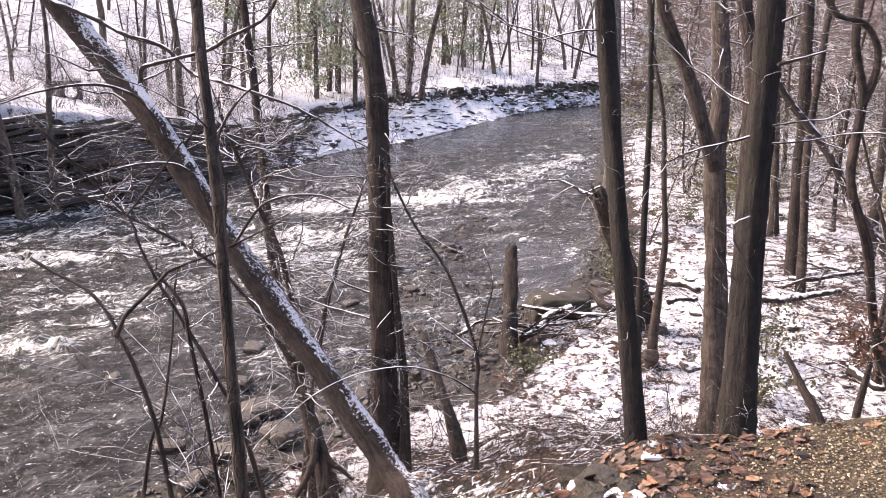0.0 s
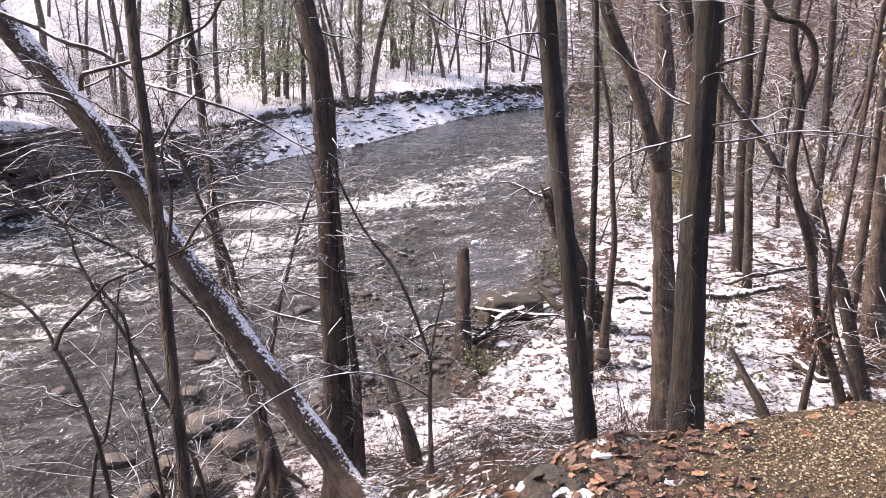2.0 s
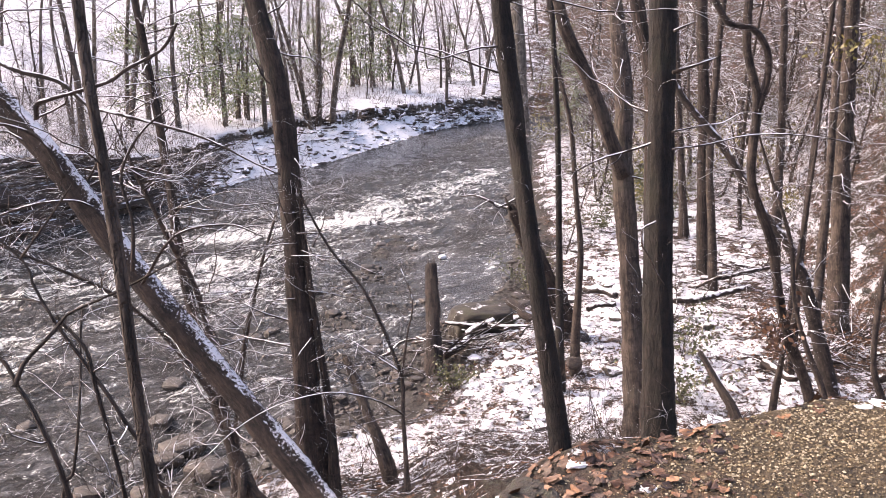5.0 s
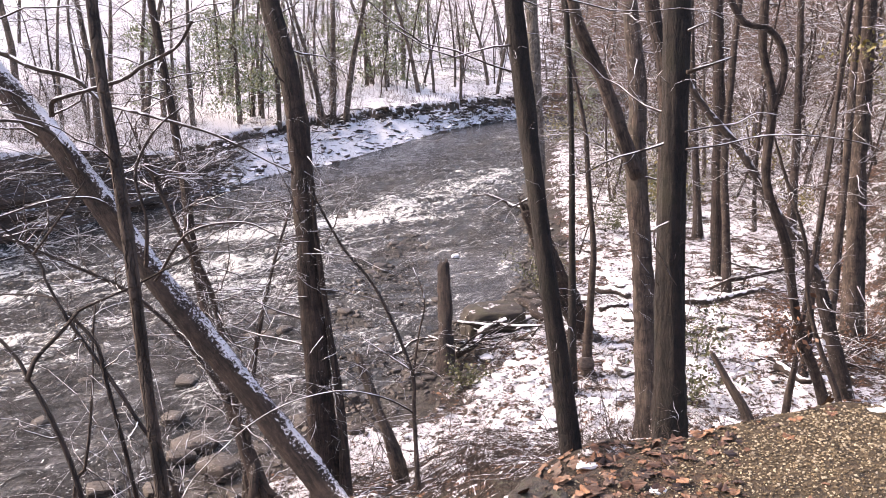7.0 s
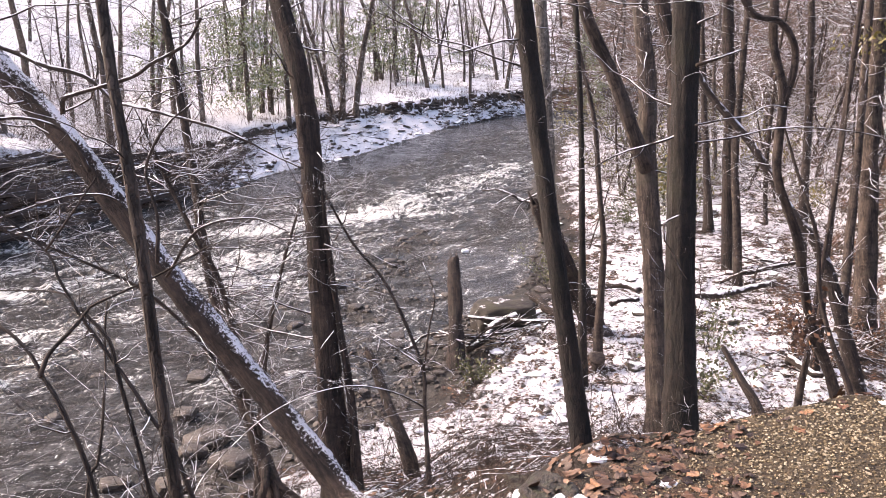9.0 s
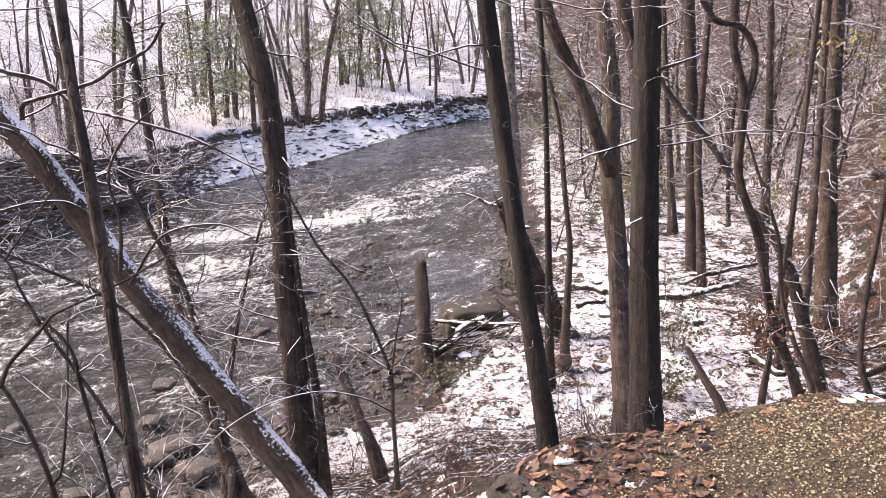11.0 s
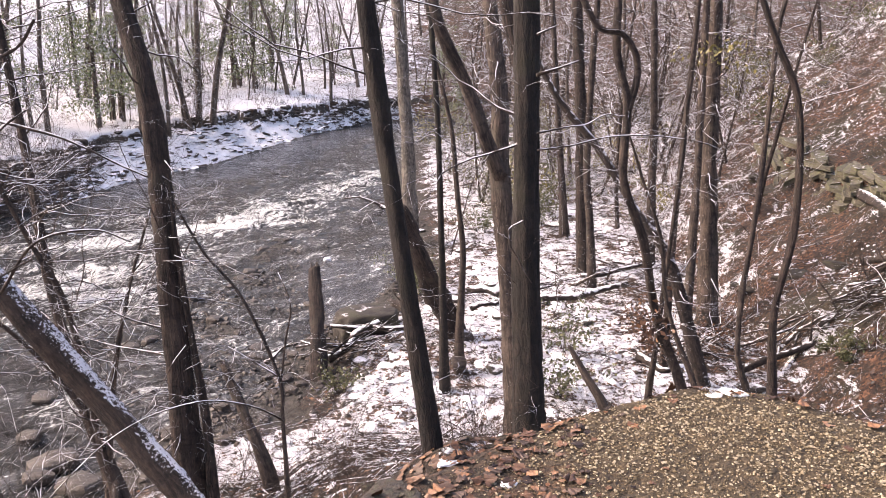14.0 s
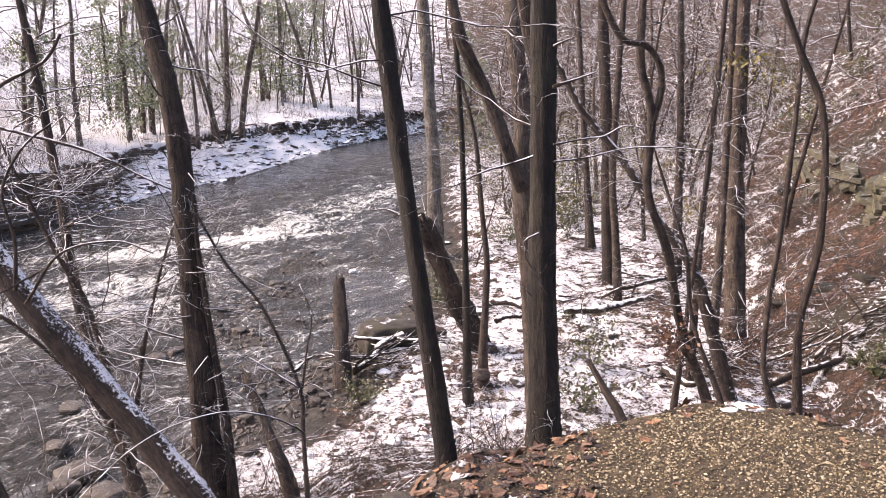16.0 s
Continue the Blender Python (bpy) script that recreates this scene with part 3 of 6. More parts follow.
# ---- trees by the viewpoint ----
tree("slender dark-barked tree leaning over the snowy slope", ((1.10, 4.46, 4.85), (1.03, 4.73, 5.69), (0.98, 4.95, 6.28), (0.91, 5.24, 7.20)), 0.048, 0.054, BARK_DARK, 1, count=8)
tree("straight dark-barked tree at the gravel's edge", ((1.74, 4.69, 4.75), (1.80, 4.97, 5.63), (1.88, 5.26, 6.51), (1.95, 5.50, 7.22)), 0.083, 0.077, BARK_DARK, 2, sides=28, step=0.05, count=3,
     limbs=((((1.93, 5.22, 6.86), (2.08, 5.25, 6.90), (2.22, 5.28, 6.94)), 0.012, 0.004), (((1.95, 5.28, 7.10), (2.10, 5.36, 7.15)), 0.009, 0.004),
            (((1.91, 5.12, 6.42), (2.18, 5.27, 6.42), (2.50, 5.41, 6.45), (2.86, 5.53, 6.43), (3.32, 5.72, 6.35), (3.49, 5.77, 6.29)), 0.006, 0.003),
            (((1.91, 5.14, 6.52), (2.19, 5.40, 6.52), (2.40, 5.56, 6.52), (2.56, 5.64, 6.57), (2.77, 5.79, 6.54)), 0.006, 0.003),
            (((1.77, 4.97, 6.02), (1.65, 4.86, 6.00), (1.65, 4.84, 5.91), (1.69, 4.82, 5.84), (1.73, 4.80, 5.75), (1.77, 4.78, 5.69)), 0.006, 0.003)))
tree("slim reddish tree behind the dark one", ((2.50, 7.00, 4.32), (2.53, 7.20, 5.05), (2.57, 7.39, 5.79), (2.61, 7.61, 6.62), (2.53, 7.79, 7.26)), 0.07, 0.06, BARK_BROWN, 30, sides=12, count=4)
tree("forked brown tree standing below the gravel", ((3.48, 10.18, 1.90), (3.48, 10.71, 3.89), (3.46, 11.10, 5.33), (3.54, 11.45, 6.28), (3.56, 11.94, 7.32)), 0.15, 0.1, BARK_TAN, 3, count=10,
     limbs=((((3.44, 11.03, 5.27), (3.26, 10.99, 5.69), (3.00, 11.08, 6.43), (2.78, 11.11, 6.90), (2.63, 11.11, 7.29), (2.44, 11.27, 8.26)), 0.1, 0.065),))
tree("ridged brown tree hung with bare vines", ((-0.56, 9.01, 2.50), (-0.63, 9.47, 4.20), (-0.69, 9.84, 5.40), (-0.76, 10.17, 6.43), (-0.94, 10.49, 7.22)), 0.135, 0.11, BARK_BROWN, 4, count=16, low=0.2)
tree("leaning tree with snow along its upper side", ((-0.20, 7.41, 2.70), (-0.41, 7.81, 2.76), (-0.83, 8.21, 3.19), (-1.33, 8.61, 3.72), (-2.00, 9.00, 4.47), (-2.56, 9.40, 5.14), (-3.13, 9.80, 5.87), (-3.70, 10.20, 6.41), (-4.45, 10.60, 7.16)), 0.128, 0.134, BARK_FROST, 5, sides=26, step=0.05, count=26, reach=1.9, low=0.45, thick=0.009, curl=1.7, twig_mat=TWIG_SNOW, limb_mat=BARK_SNOWY,
     limbs=((((-4.42, 10.40, 7.16), (-3.86, 10.22, 6.97), (-3.47, 10.04, 6.81), (-3.01, 9.87, 6.69), (-2.68, 9.69, 6.44), (-2.40, 9.51, 6.38), (-1.81, 9.33, 6.23), (-1.43, 9.16, 6.12), (-0.99, 8.98, 5.91), (-0.70, 8.80, 5.79)), 0.03, 0.008),
            (((-3.09, 9.30, 6.36), (-3.04, 9.23, 6.51), (-2.84, 9.17, 6.57), (-2.32, 9.10, 6.71), (-2.11, 9.03, 6.83), (-1.75, 8.97, 7.01), (-1.57, 8.90, 7.25)), 0.024, 0.013),
            (((-2.96, 9.50, 5.73), (-3.10, 9.46, 6.09), (-3.34, 9.42, 6.27), (-3.70, 9.38, 6.32), (-4.22, 9.34, 6.23), (-4.56, 9.30, 6.11)), 0.024, 0.008),
            (((-2.17, 8.70, 4.91), (-2.14, 8.77, 5.39), (-2.22, 8.85, 5.83), (-2.02, 8.93, 6.22), (-1.75, 9.00, 6.44)), 0.02, 0.008),
            (((-2.33, 8.90, 5.10), (-2.54, 8.82, 5.55), (-2.93, 8.75, 5.61), (-3.39, 8.68, 5.50), (-3.70, 8.60, 5.40)), 0.018, 0.006),
            (((-2.07, 8.60, 4.80), (-1.69, 8.47, 5.29), (-1.17, 8.33, 5.41), (-0.84, 8.20, 5.31)), 0.016, 0.006)))
tree("thin straight grey tree beside the water", ((-0.66, 2.75, 5.44), (-0.71, 2.85, 6.04), (-0.75, 2.95, 6.51), (-0.80, 3.05, 6.87), (-0.84, 3.15, 7.16)), 0.019, 0.02, BARK_TAN, 6, sides=16, step=0.04, count=5, reach=0.7)
crooked_tree = tree("crooked slender tree on the floodplain", ((7.14, 12.74, 1.28), (6.53, 12.60, 2.67), (6.23, 12.56, 3.91), (5.87, 12.58, 4.91), (5.95, 12.73, 6.01), (5.84, 12.94, 6.77), (5.92, 13.13, 7.60)), 0.075, 0.058, BARK_GREY, 7, sides=12, count=8,
     limbs=((((5.94, 12.70, 5.89), (6.10, 12.77, 6.35), (6.08, 12.77, 6.73), (5.86, 12.80, 7.05), (5.49, 12.80, 7.14), (5.24, 12.86, 7.55), (5.09, 13.03, 8.08)), 0.055, 0.045),))
tree("straight brown tree on the snowy flat", ((9.55, 22.92, -0.67), (9.64, 23.62, 1.94), (9.82, 24.33, 4.61), (9.92, 25.12, 7.57)), 0.19, 0.15, BARK_BROWN, 8, sides=12, step=0.2, count=10)
tree("stout brown tree at the hill's foot", ((10.66, 18.15, 0.87), (10.89, 18.87, 3.98), (11.28, 19.74, 7.85)), 0.2, 0.17, BARK_TAN, 9, sides=12, step=0.2, count=10)
slim_tree = tree("slim brown tree at the hill's foot", ((9.91, 17.73, 0.58), (10.37, 18.48, 4.05), (10.81, 19.32, 7.84)), 0.095, 0.08, BARK_TAN, 10, sides=10, step=0.2, count=10)
tree("crooked dark tree below the gravel", ((5.22, 7.42, 3.56), (5.29, 7.60, 4.34), (5.55, 7.76, 5.22), (5.66, 8.01, 6.33), (5.48, 8.22, 7.00), (5.36, 8.36, 7.44)), 0.042, 0.032, BARK_BROWN, 11, sides=12, count=8)
tree("pale straight tree behind the leaning ones", ((5.61, 28.86, 0.81), (5.69, 29.54, 3.58), (5.65, 30.70, 8.20)), 0.24, 0.2, BARK_PALE, 12, sides=10, step=0.3, count=6)
tree("slim dark tree on the snowy flat", ((3.74, 15.70, 1.41), (3.81, 16.17, 3.34), (3.87, 16.60, 5.12), (3.87, 17.25, 7.74)), 0.07, 0.05, BARK_DARK, 13, sides=8, step=0.2, count=10)
tree("thin crooked tree on the snowy flat", ((4.29, 16.63, 1.40), (4.43, 16.94, 2.78), (4.39, 17.26, 4.00), (4.35, 17.57, 5.22), (4.11, 17.99, 6.66), (4.01, 18.29, 7.77)), 0.07, 0.03, BARK_GREY, 14, sides=8, step=0.2, count=8)
tree("thin grey tree on the floodplain", ((9.16, 21.46, -0.01), (9.21, 21.89, 1.76), (9.23, 22.33, 3.54), (9.48, 22.82, 5.75), (9.79, 23.30, 7.97)), 0.12, 0.08, BARK_GREY, 15, sides=8, step=0.3, count=12)
tree("slim reddish tree on the floodplain", ((10.64, 27.66, 0.79), (10.65, 28.11, 2.64), (10.66, 28.67, 4.86), (10.71, 29.48, 8.18)), 0.13, 0.08, BARK_GREY, 16, sides=8, step=0.3, count=12)
tree("slanting slim tree with snow on it", ((8.00, 15.03, 2.80), (7.48, 15.38, 3.69), (6.82, 15.84, 4.90), (6.19, 16.20, 5.74), (5.77, 16.51, 6.58)), 0.09, 0.06, BARK_SNOWY, 17, sides=8, step=0.2, count=6, rise=1.5)
tree("slim tree beside the crooked one", ((8.34, 15.67, 1.44), (8.56, 16.00, 2.99), (8.88, 16.42, 4.98), (9.14, 16.72, 6.42), (9.35, 17.00, 7.75)), 0.065, 0.05, BARK_GREY, 18, sides=8, step=0.2, count=10)
tree("thin upright tree on the flat", ((11.66, 23.31, 1.31), (11.92, 23.93, 4.03), (12.09, 24.48, 6.43), (12.19, 24.86, 8.03)), 0.12, 0.09, BARK_GREY, 19, sides=8, step=0.3, count=12)
tree("thin crooked tree below the hill", ((6.58, 9.99, 2.45), (6.50, 10.11, 2.82), (6.60, 10.28, 3.63), (6.82, 10.47, 4.59), (7.11, 10.77, 6.06), (7.29, 10.99, 7.10), (7.55, 11.11, 7.84)), 0.042, 0.03, BARK_GREY, 20, sides=8, step=0.15, count=10)
tree("second stem of the crooked tree", ((6.69, 13.02, 1.11), (6.59, 12.65, 2.07), (6.72, 12.79, 2.78), (6.91, 12.97, 3.68), (7.11, 13.17, 4.67)), 0.05, 0.03, BARK_GREY, 21, sides=8, step=0.15, count=8, rise=2)
tree("slanting thin tree below the hill", ((6.89, 11.83, 1.63), (6.64, 12.10, 2.45), (6.51, 12.30, 3.14), (6.51, 12.49, 3.91), (6.30, 12.76, 4.77)), 0.042, 0.025, BARK_GREY, 22, sides=8, step=0.15, count=8, rise=1.5)
tree("gnarled tree rooted among the shore stones", ((-1.54, 11.10, 0.99), (-1.78, 11.38, 1.66), (-2.05, 11.71, 2.49), (-2.40, 12.29, 3.89), (-2.60, 12.86, 5.25), (-2.92, 13.50, 7.22)), 0.1, 0.05, BARK_BROWN, 23, twig_mat=TWIG_SNOW, limbs=((((-1.65, 11.22, 1.44), (-1.46, 10.95, 1.20), (-1.30, 10.92, 1.10), (-1.11, 10.88, 0.95)), 0.07, 0.02), (((-1.65, 11.22, 1.44), (-1.64, 10.86, 1.25), (-1.73, 10.70, 1.04), (-1.83, 10.55, 0.87)), 0.07, 0.03), (((-1.61, 11.20, 1.37), (-1.48, 10.83, 1.14), (-1.49, 10.57, 0.95)), 0.06, 0.02)), sides=14, count=44, low=0.42, reach=2.3, thick=0.012, curl=0.8)
tree("tangled bare tree leaning over the river", ((-1.82, 11.41, 1.77), (-2.08, 11.61, 3.67), (-2.45, 11.57, 4.69), (-2.79, 11.61, 5.58)), 0.045, 0.025, BARK_GREY, 31, sides=10, twig_mat=TWIG_SNOW, count=50, reach=1.9, rise=0.6, low=0.3, thick=0.011, curl=1.6)
tree("low arching bare tree over the river", ((-1.99, 11.55, 2.30), (-2.93, 11.51, 3.69), (-3.95, 11.30, 4.42), (-4.75, 11.21, 4.84)), 0.032, 0.012, BARK_GREY, 32, sides=8, twig_mat=TWIG_SNOW, count=36, reach=1.6, rise=0.4, low=0.35, thick=0.009, curl=1.6)
tree("bare tangled young tree by the river", ((-1.65, 11.39, 2.46), (-1.32, 11.36, 3.92), (-1.01, 11.30, 4.85)), 0.03, 0.014, BARK_GREY, 33, sides=8, twig_mat=TWIG_SNOW, count=30, reach=1.5, rise=0.5, low=0.3, thick=0.009, curl=1.6)
tree("thin dark stem beside the vine-hung tree", ((-0.34, 8.93, 2.60), (-0.37, 9.13, 3.33), (-0.46, 9.32, 4.05), (-0.54, 9.53, 4.83)), 0.05, 0.03, BARK_BROWN, 24, sides=8, count=6, rise=0.8)
tree("young bare sapling on the snowy slope", ((0.43, 8.36, 2.40), (0.43, 8.87, 3.13), (0.42, 9.08, 3.56), (0.09, 9.40, 4.36), (-0.27, 9.63, 4.81), (-0.53, 9.86, 5.27)), 0.025, 0.012, BARK_GREY, 25, sides=8, count=44, reach=0.8, rise=0.8,
     limbs=((((0.43, 9.05, 3.45), (0.51, 9.09, 3.95), (0.58, 9.08, 4.34), (0.47, 9.18, 4.68)), 0.013, 0.005), (((0.42, 9.08, 3.56), (0.16, 9.23, 3.70), (-0.09, 9.37, 3.84)), 0.014, 0.005), (((0.43, 8.85, 3.14), (0.37, 8.69, 3.27), (0.10, 8.54, 3.49), (-0.30, 8.38, 3.65), (-0.75, 8.22, 3.64), (-1.12, 8.07, 3.52), (-1.43, 7.91, 3.32), (-1.74, 7.76, 3.04), (-1.85, 7.60, 2.79)), 0.0105, 0.004)))
tree("young forked sapling by the path", ((-0.89, 2.75, 5.31), (-0.92, 2.79, 5.46), (-0.98, 2.84, 5.74), (-1.06, 2.88, 5.95), (-1.11, 2.92, 6.01), (-1.15, 2.96, 6.07), (-1.24, 3.01, 6.15), (-1.37, 3.05, 6.20)), 0.0105, 0.005, BARK_GREY, 26, sides=10, count=4, reach=0.3, rise=0.1, step=0.04, limb_mat=BARK_GREY,
     limbs=((((-1.11, 2.90, 6.02), (-1.10, 2.96, 6.07), (-1.01, 3.02, 6.16), (-0.98, 3.08, 6.20), (-0.77, 3.14, 6.28), (-0.56, 3.20, 6.38)), 0.0085, 0.003),))
tree("slanting young sapling by the path", ((-0.67, 3.00, 5.47), (-0.82, 3.05, 5.82), (-0.94, 3.10, 6.01), (-1.04, 3.15, 6.15), (-1.12, 3.20, 6.29), (-1.16, 3.25, 6.36), (-1.37, 3.30, 6.55)), 0.008, 0.004, BARK_GREY, 27, sides=10, count=4, reach=0.35, rise=0.2, step=0.04, limb_mat=BARK_GREY,
     limbs=((((-1.15, 3.20, 6.38), (-1.06, 3.25, 6.50), (-0.96, 3.30, 6.64)), 0.005, 0.003), (((-1.03, 3.10, 6.17), (-1.08, 3.13, 6.24), (-1.30, 3.17, 6.25), (-1.59, 3.20, 6.25)), 0.004, 0.002)))
tree("thin upright sapling by the path", ((-0.76, 2.90, 5.22), (-0.79, 2.94, 5.38), (-0.84, 2.98, 5.70), (-0.89, 3.02, 5.95), (-0.92, 3.06, 6.08), (-0.99, 3.10, 6.15)), 0.0095, 0.006, BARK_GREY, 28, sides=10, count=3, reach=0.3, rise=0.05, step=0.04)
tree("thin pale dead stem above the shore", ((-1.68, 4.60, 4.39), (-1.57, 4.67, 4.84), (-1.52, 4.73, 5.17), (-1.51, 4.80, 5.37)), 0.011, 0.006, BARK_TAN, 29, sides=8, count=2, reach=0.4, rise=0.3, step=0.06)


# ---- stump, snag and logs ----
def post(label, name, low, high, r0, r1, material, seed):
    t = thing(name, label, name, "", tuple(low))
    rng = np.random.default_rng(seed)
    low, high = np.array(low), np.array(high)
    tub = Tubes()
    d = (high - low) / np.linalg.norm(high - low) * 0.5 + np.array([0, 0, 0.5])
    sink = 0.2
    while sink < 3 and (low - d * sink)[2] > ground_z(*(low - d * sink)[:2]) - 0.2:
        sink += 0.1
    line = glide(((*(low - d * sink), r0 * 1.5), (*low, r0 * 1.15), (*(low * 0.5 + high * 0.5), (r0 + r1) / 2), (*(low * 0.1 + high * 0.9), r1), (*high, r1 * 0.95)), 0.07)
    tub.add(line, 16, 0.22, seed)
    stem = part("trunk", tub, material, t)
    top = Tubes()
    for k in range(7):
        a = k * 0.9
        p = high + np.array([math.cos(a), math.sin(a), 0]) * r1 * 0.55
        top.add(((*(p - (high - low) * 0.06), r1 * 0.35), (*(p + (high - low) / np.linalg.norm(high - low) * r1 * rng.uniform(0.3, 1.4)), r1 * 0.08)), 5)
    tagged(part("splintered_top", top, material, stem), kind="stuff")
    return t


post("weathered broken stump at the water's edge", "stump", (1.49, 17.55, 0.00), (1.65, 19.52, 1.94), 0.17, 0.14, BARK_BROWN, 41)
post("slanting dead snag at the gravel's edge", "snag", (2.58, 5.49, 4.49), (2.42, 5.80, 4.87), 0.032, 0.017, BARK_GREY, 42)
post("broken leaning trunk on the snowy flat", "broken_tree", (4.74, 18.78, 0.30), (3.32, 18.16, 3.49), 0.26, 0.2, BARK_BROWN, 43)
post("short leaning trunk below the vine-hung tree", "broken_tree", (0.23, 9.67, 2.26), (-0.18, 10.36, 3.28), 0.066, 0.05, BARK_TAN, 44)


def log(label, a, b, r0, r1, seed, material=None, bend=0.1, branches=0):
    t = thing("log", label, "log", "fallen logs on the flat", tuple(a))
    rng = np.random.default_rng(seed)
    a, b = np.array(a, float), np.array(b, float)
    m1 = a * 0.67 + b * 0.33 + rng.normal(0, bend, 3) * (1, 1, 0.4)
    m2 = a * 0.33 + b * 0.67 + rng.normal(0, bend, 3) * (1, 1, 0.4)
    tub = Tubes()
    tub.add(glide(((*a, r0), (*m1, r0 * 0.9 + r1 * 0.1), (*m2, r0 * 0.4 + r1 * 0.6), (*b, r1)), 0.12), 10, 0.14, seed)
    part("stem", tub, material or BARK_SNOWY, t)
    for k in range(branches):
        f = rng.uniform(0.3, 0.95)
        tw = Tubes()
        twigs(tw, rng, a + (b - a) * f, (b - a) / np.linalg.norm(b - a) + rng.normal(0, 0.7, 3), rng.uniform(0.4, 1.0), r1 * 0.5, 1, 0, 5, 0.4, 3)
        part("branch", tw, material or BARK_SNOWY, t)
    return t


log("snow-covered log slanting down to the shore", (1.78, 18.32, 0.19), (3.07, 19.45, 0.57), 0.07, 0.09, 50)
log("snow-covered log lying by the boulder", (1.95, 19.56, 0.56), (3.42, 19.32, 0.47), 0.045, 0.05, 51)
log("snowy branch lying across the debris", (2.91, 19.33, 0.51), (4.06, 18.91, 0.51), 0.06, 0.04, 52, branches=2)
log("dark fallen log beside the boulder", (3.82, 21.61, 0.35), (4.15, 20.04, 0.35), 0.11, 0.09, 53, BARK_BROWN)
log("dark log half buried in snow", (8.37, 21.27, -0.27), (9.16, 20.77, -0.21), 0.1, 0.06, 54)
log("long dark log lying on the snow", (6.97, 19.55, 0.85), (9.46, 20.03, 0.92), 0.09, 0.06, 55, branches=2)
log("dark log under the trees", (5.54, 21.42, 0.58), (6.32, 20.71, 0.64), 0.1, 0.09, 56)
log("thin log lying on the snow", (5.13, 18.95, 0.89), (5.79, 18.92, 1.01), 0.06, 0.05, 57)
log("fallen log in the snow", (8.91, 21.70, 0.70), (10.92, 21.79, 0.89), 0.07, 0.05, 58, branches=2)
log("fallen branch on the flat", (6.73, 13.54, 1.53), (6.97, 12.85, 1.56), 0.07, 0.05, 59, branches=1)
log("snow-topped log at the hill's foot", (9.70, 15.06, 0.45), (11.31, 15.03, 0.90), 0.08, 0.06, 60, BARK_DUSTED, branches=3)
log("broken snow-topped log on the hillside", (15.54, 19.79, 3.04), (14.59, 16.35, 2.79), 0.13, 0.14, 61, BARK_DUSTED)
log("snow-covered crooked branch on the hillside", (13.66, 16.80, 2.01), (13.98, 15.45, 2.67), 0.09, 0.1, 62, BARK_DUSTED, branches=3)


log("snowy dead branch reaching over the water", (6.25, 33.47, 0.35), (4.27, 36.29, 0.40), 0.06, 0.03, 63, None, 0.3, 4)
log("thin snowy branch at the water's edge", (6.43, 35.27, 0.40), (4.51, 33.89, 0.30), 0.04, 0.02, 64, None, 0.3, 2)


def pile(label, spots, count, length, seed):
    """A heap of fallen branches; each one is a part."""
    rng = np.random.default_rng(seed)
    spots = [np.array(s) for s in spots]
    t = thing("brush_pile", label, "brush pile", "", tuple(spots[0]))
    for k in range(count):
        f = rng.uniform(0, len(spots) - 1.001)
        i = int(f)
        p = spots[i] * (1 - f + i) + spots[i + 1] * (f - i) + rng.normal(0, 0.28, 3) * (1, 1, 0.3)
        way = spots[i + 1] - spots[i]
        way = way / np.linalg.norm(way) + rng.normal(0, 0.55, 3) * (1, 1, 0.25)
        p[2] = max(p[2], ground_z(p[0], p[1])) + rng.uniform(0.01, 0.2)
        tub = Tubes()
        tub.add(glide(twig_line(rng, p - way * length * 0.4, way, length * rng.uniform(0.5, 1.3), rng.uniform(0.008, 0.032) * (1.9 if rng.random() < 0.12 else 1), 0.12, 0.6, 6), 0.15), 6, 0.1, k)
        part("branch", tub, BARK_DUSTED if k % 5 < 3 else BARK_SNOWY, t)
    return t


pile("heap of snow-dusted fallen branches at the hill's foot", ((10.9, 15.6, 0.60), (11.92, 15.05, 1.41), (12.81, 14.73, 1.92), (13.4, 14.6, 2.3)), 80, 1.8, 70)
pile("tangle of dead branches by the shore boulder", ((1.93, 18.46, 0.30), (2.79, 18.41, 0.40), (4.02, 19.02, 0.40)), 40, 1.2, 71)
pile("scattered fallen branches on the snowy flat", ((8.02, 21.43, 0.40), (9.90, 22.09, 0.40), (12.09, 23.43, 0.40)), 26, 1.6, 72)
pile("fallen sticks below the crooked trees", ((7.79, 15.99, 0.40), (8.85, 16.06, 0.40), (9.94, 15.93, 0.60)), 34, 1.3, 73)


# ---- rocks ----
def stone_mesh(seed, flatness=0.6, sub=2, rug=0.22):
    bm = bmesh.new()
    bmesh.ops.create_icosphere(bm, subdivisions=sub, radius=1.0)
    o = Vector((seed * 7.3, seed * 3.1, seed * 1.7))
    for v in bm.verts:
        d = noise.noise(v.co * 0.9 + o) * rug * 2 + noise.noise(v.co * 2.3 + o) * rug + (noise.noise(v.co * 6.0 + o) * rug * 0.4 + noise.noise(v.co * 13.0 + o) * rug * 0.25 if sub > 3 else 0)
        v.co = v.co * (1 + d)
        v.co.z *= flatness
        for c in range(3):
            q = 0.62
            if abs(v.co[c]) > q * (flatness if c == 2 else 1):
                lim = q * (flatness if c == 2 else 1)
                v.co[c] = math.copysign(lim + (abs(v.co[c]) - lim) * 0.35, v.co[c])
    me = bpy.data.meshes.new("stone")
    bm.to_mesh(me)
    bm.free()
    for p in me.polygons:
        p.use_smooth = sub > 2
    return me


STONES = [stone_mesh(s + 1, 0.5 + 0.06 * (s % 4), 2) for s in range(8)]
for me in STONES:
    me.materials.append(ROCK)
STONES_SNOW = [m.copy() for m in STONES]
for me in STONES_SNOW:
    me.materials.clear()
    me.materials.append(ROCK_SNOW)

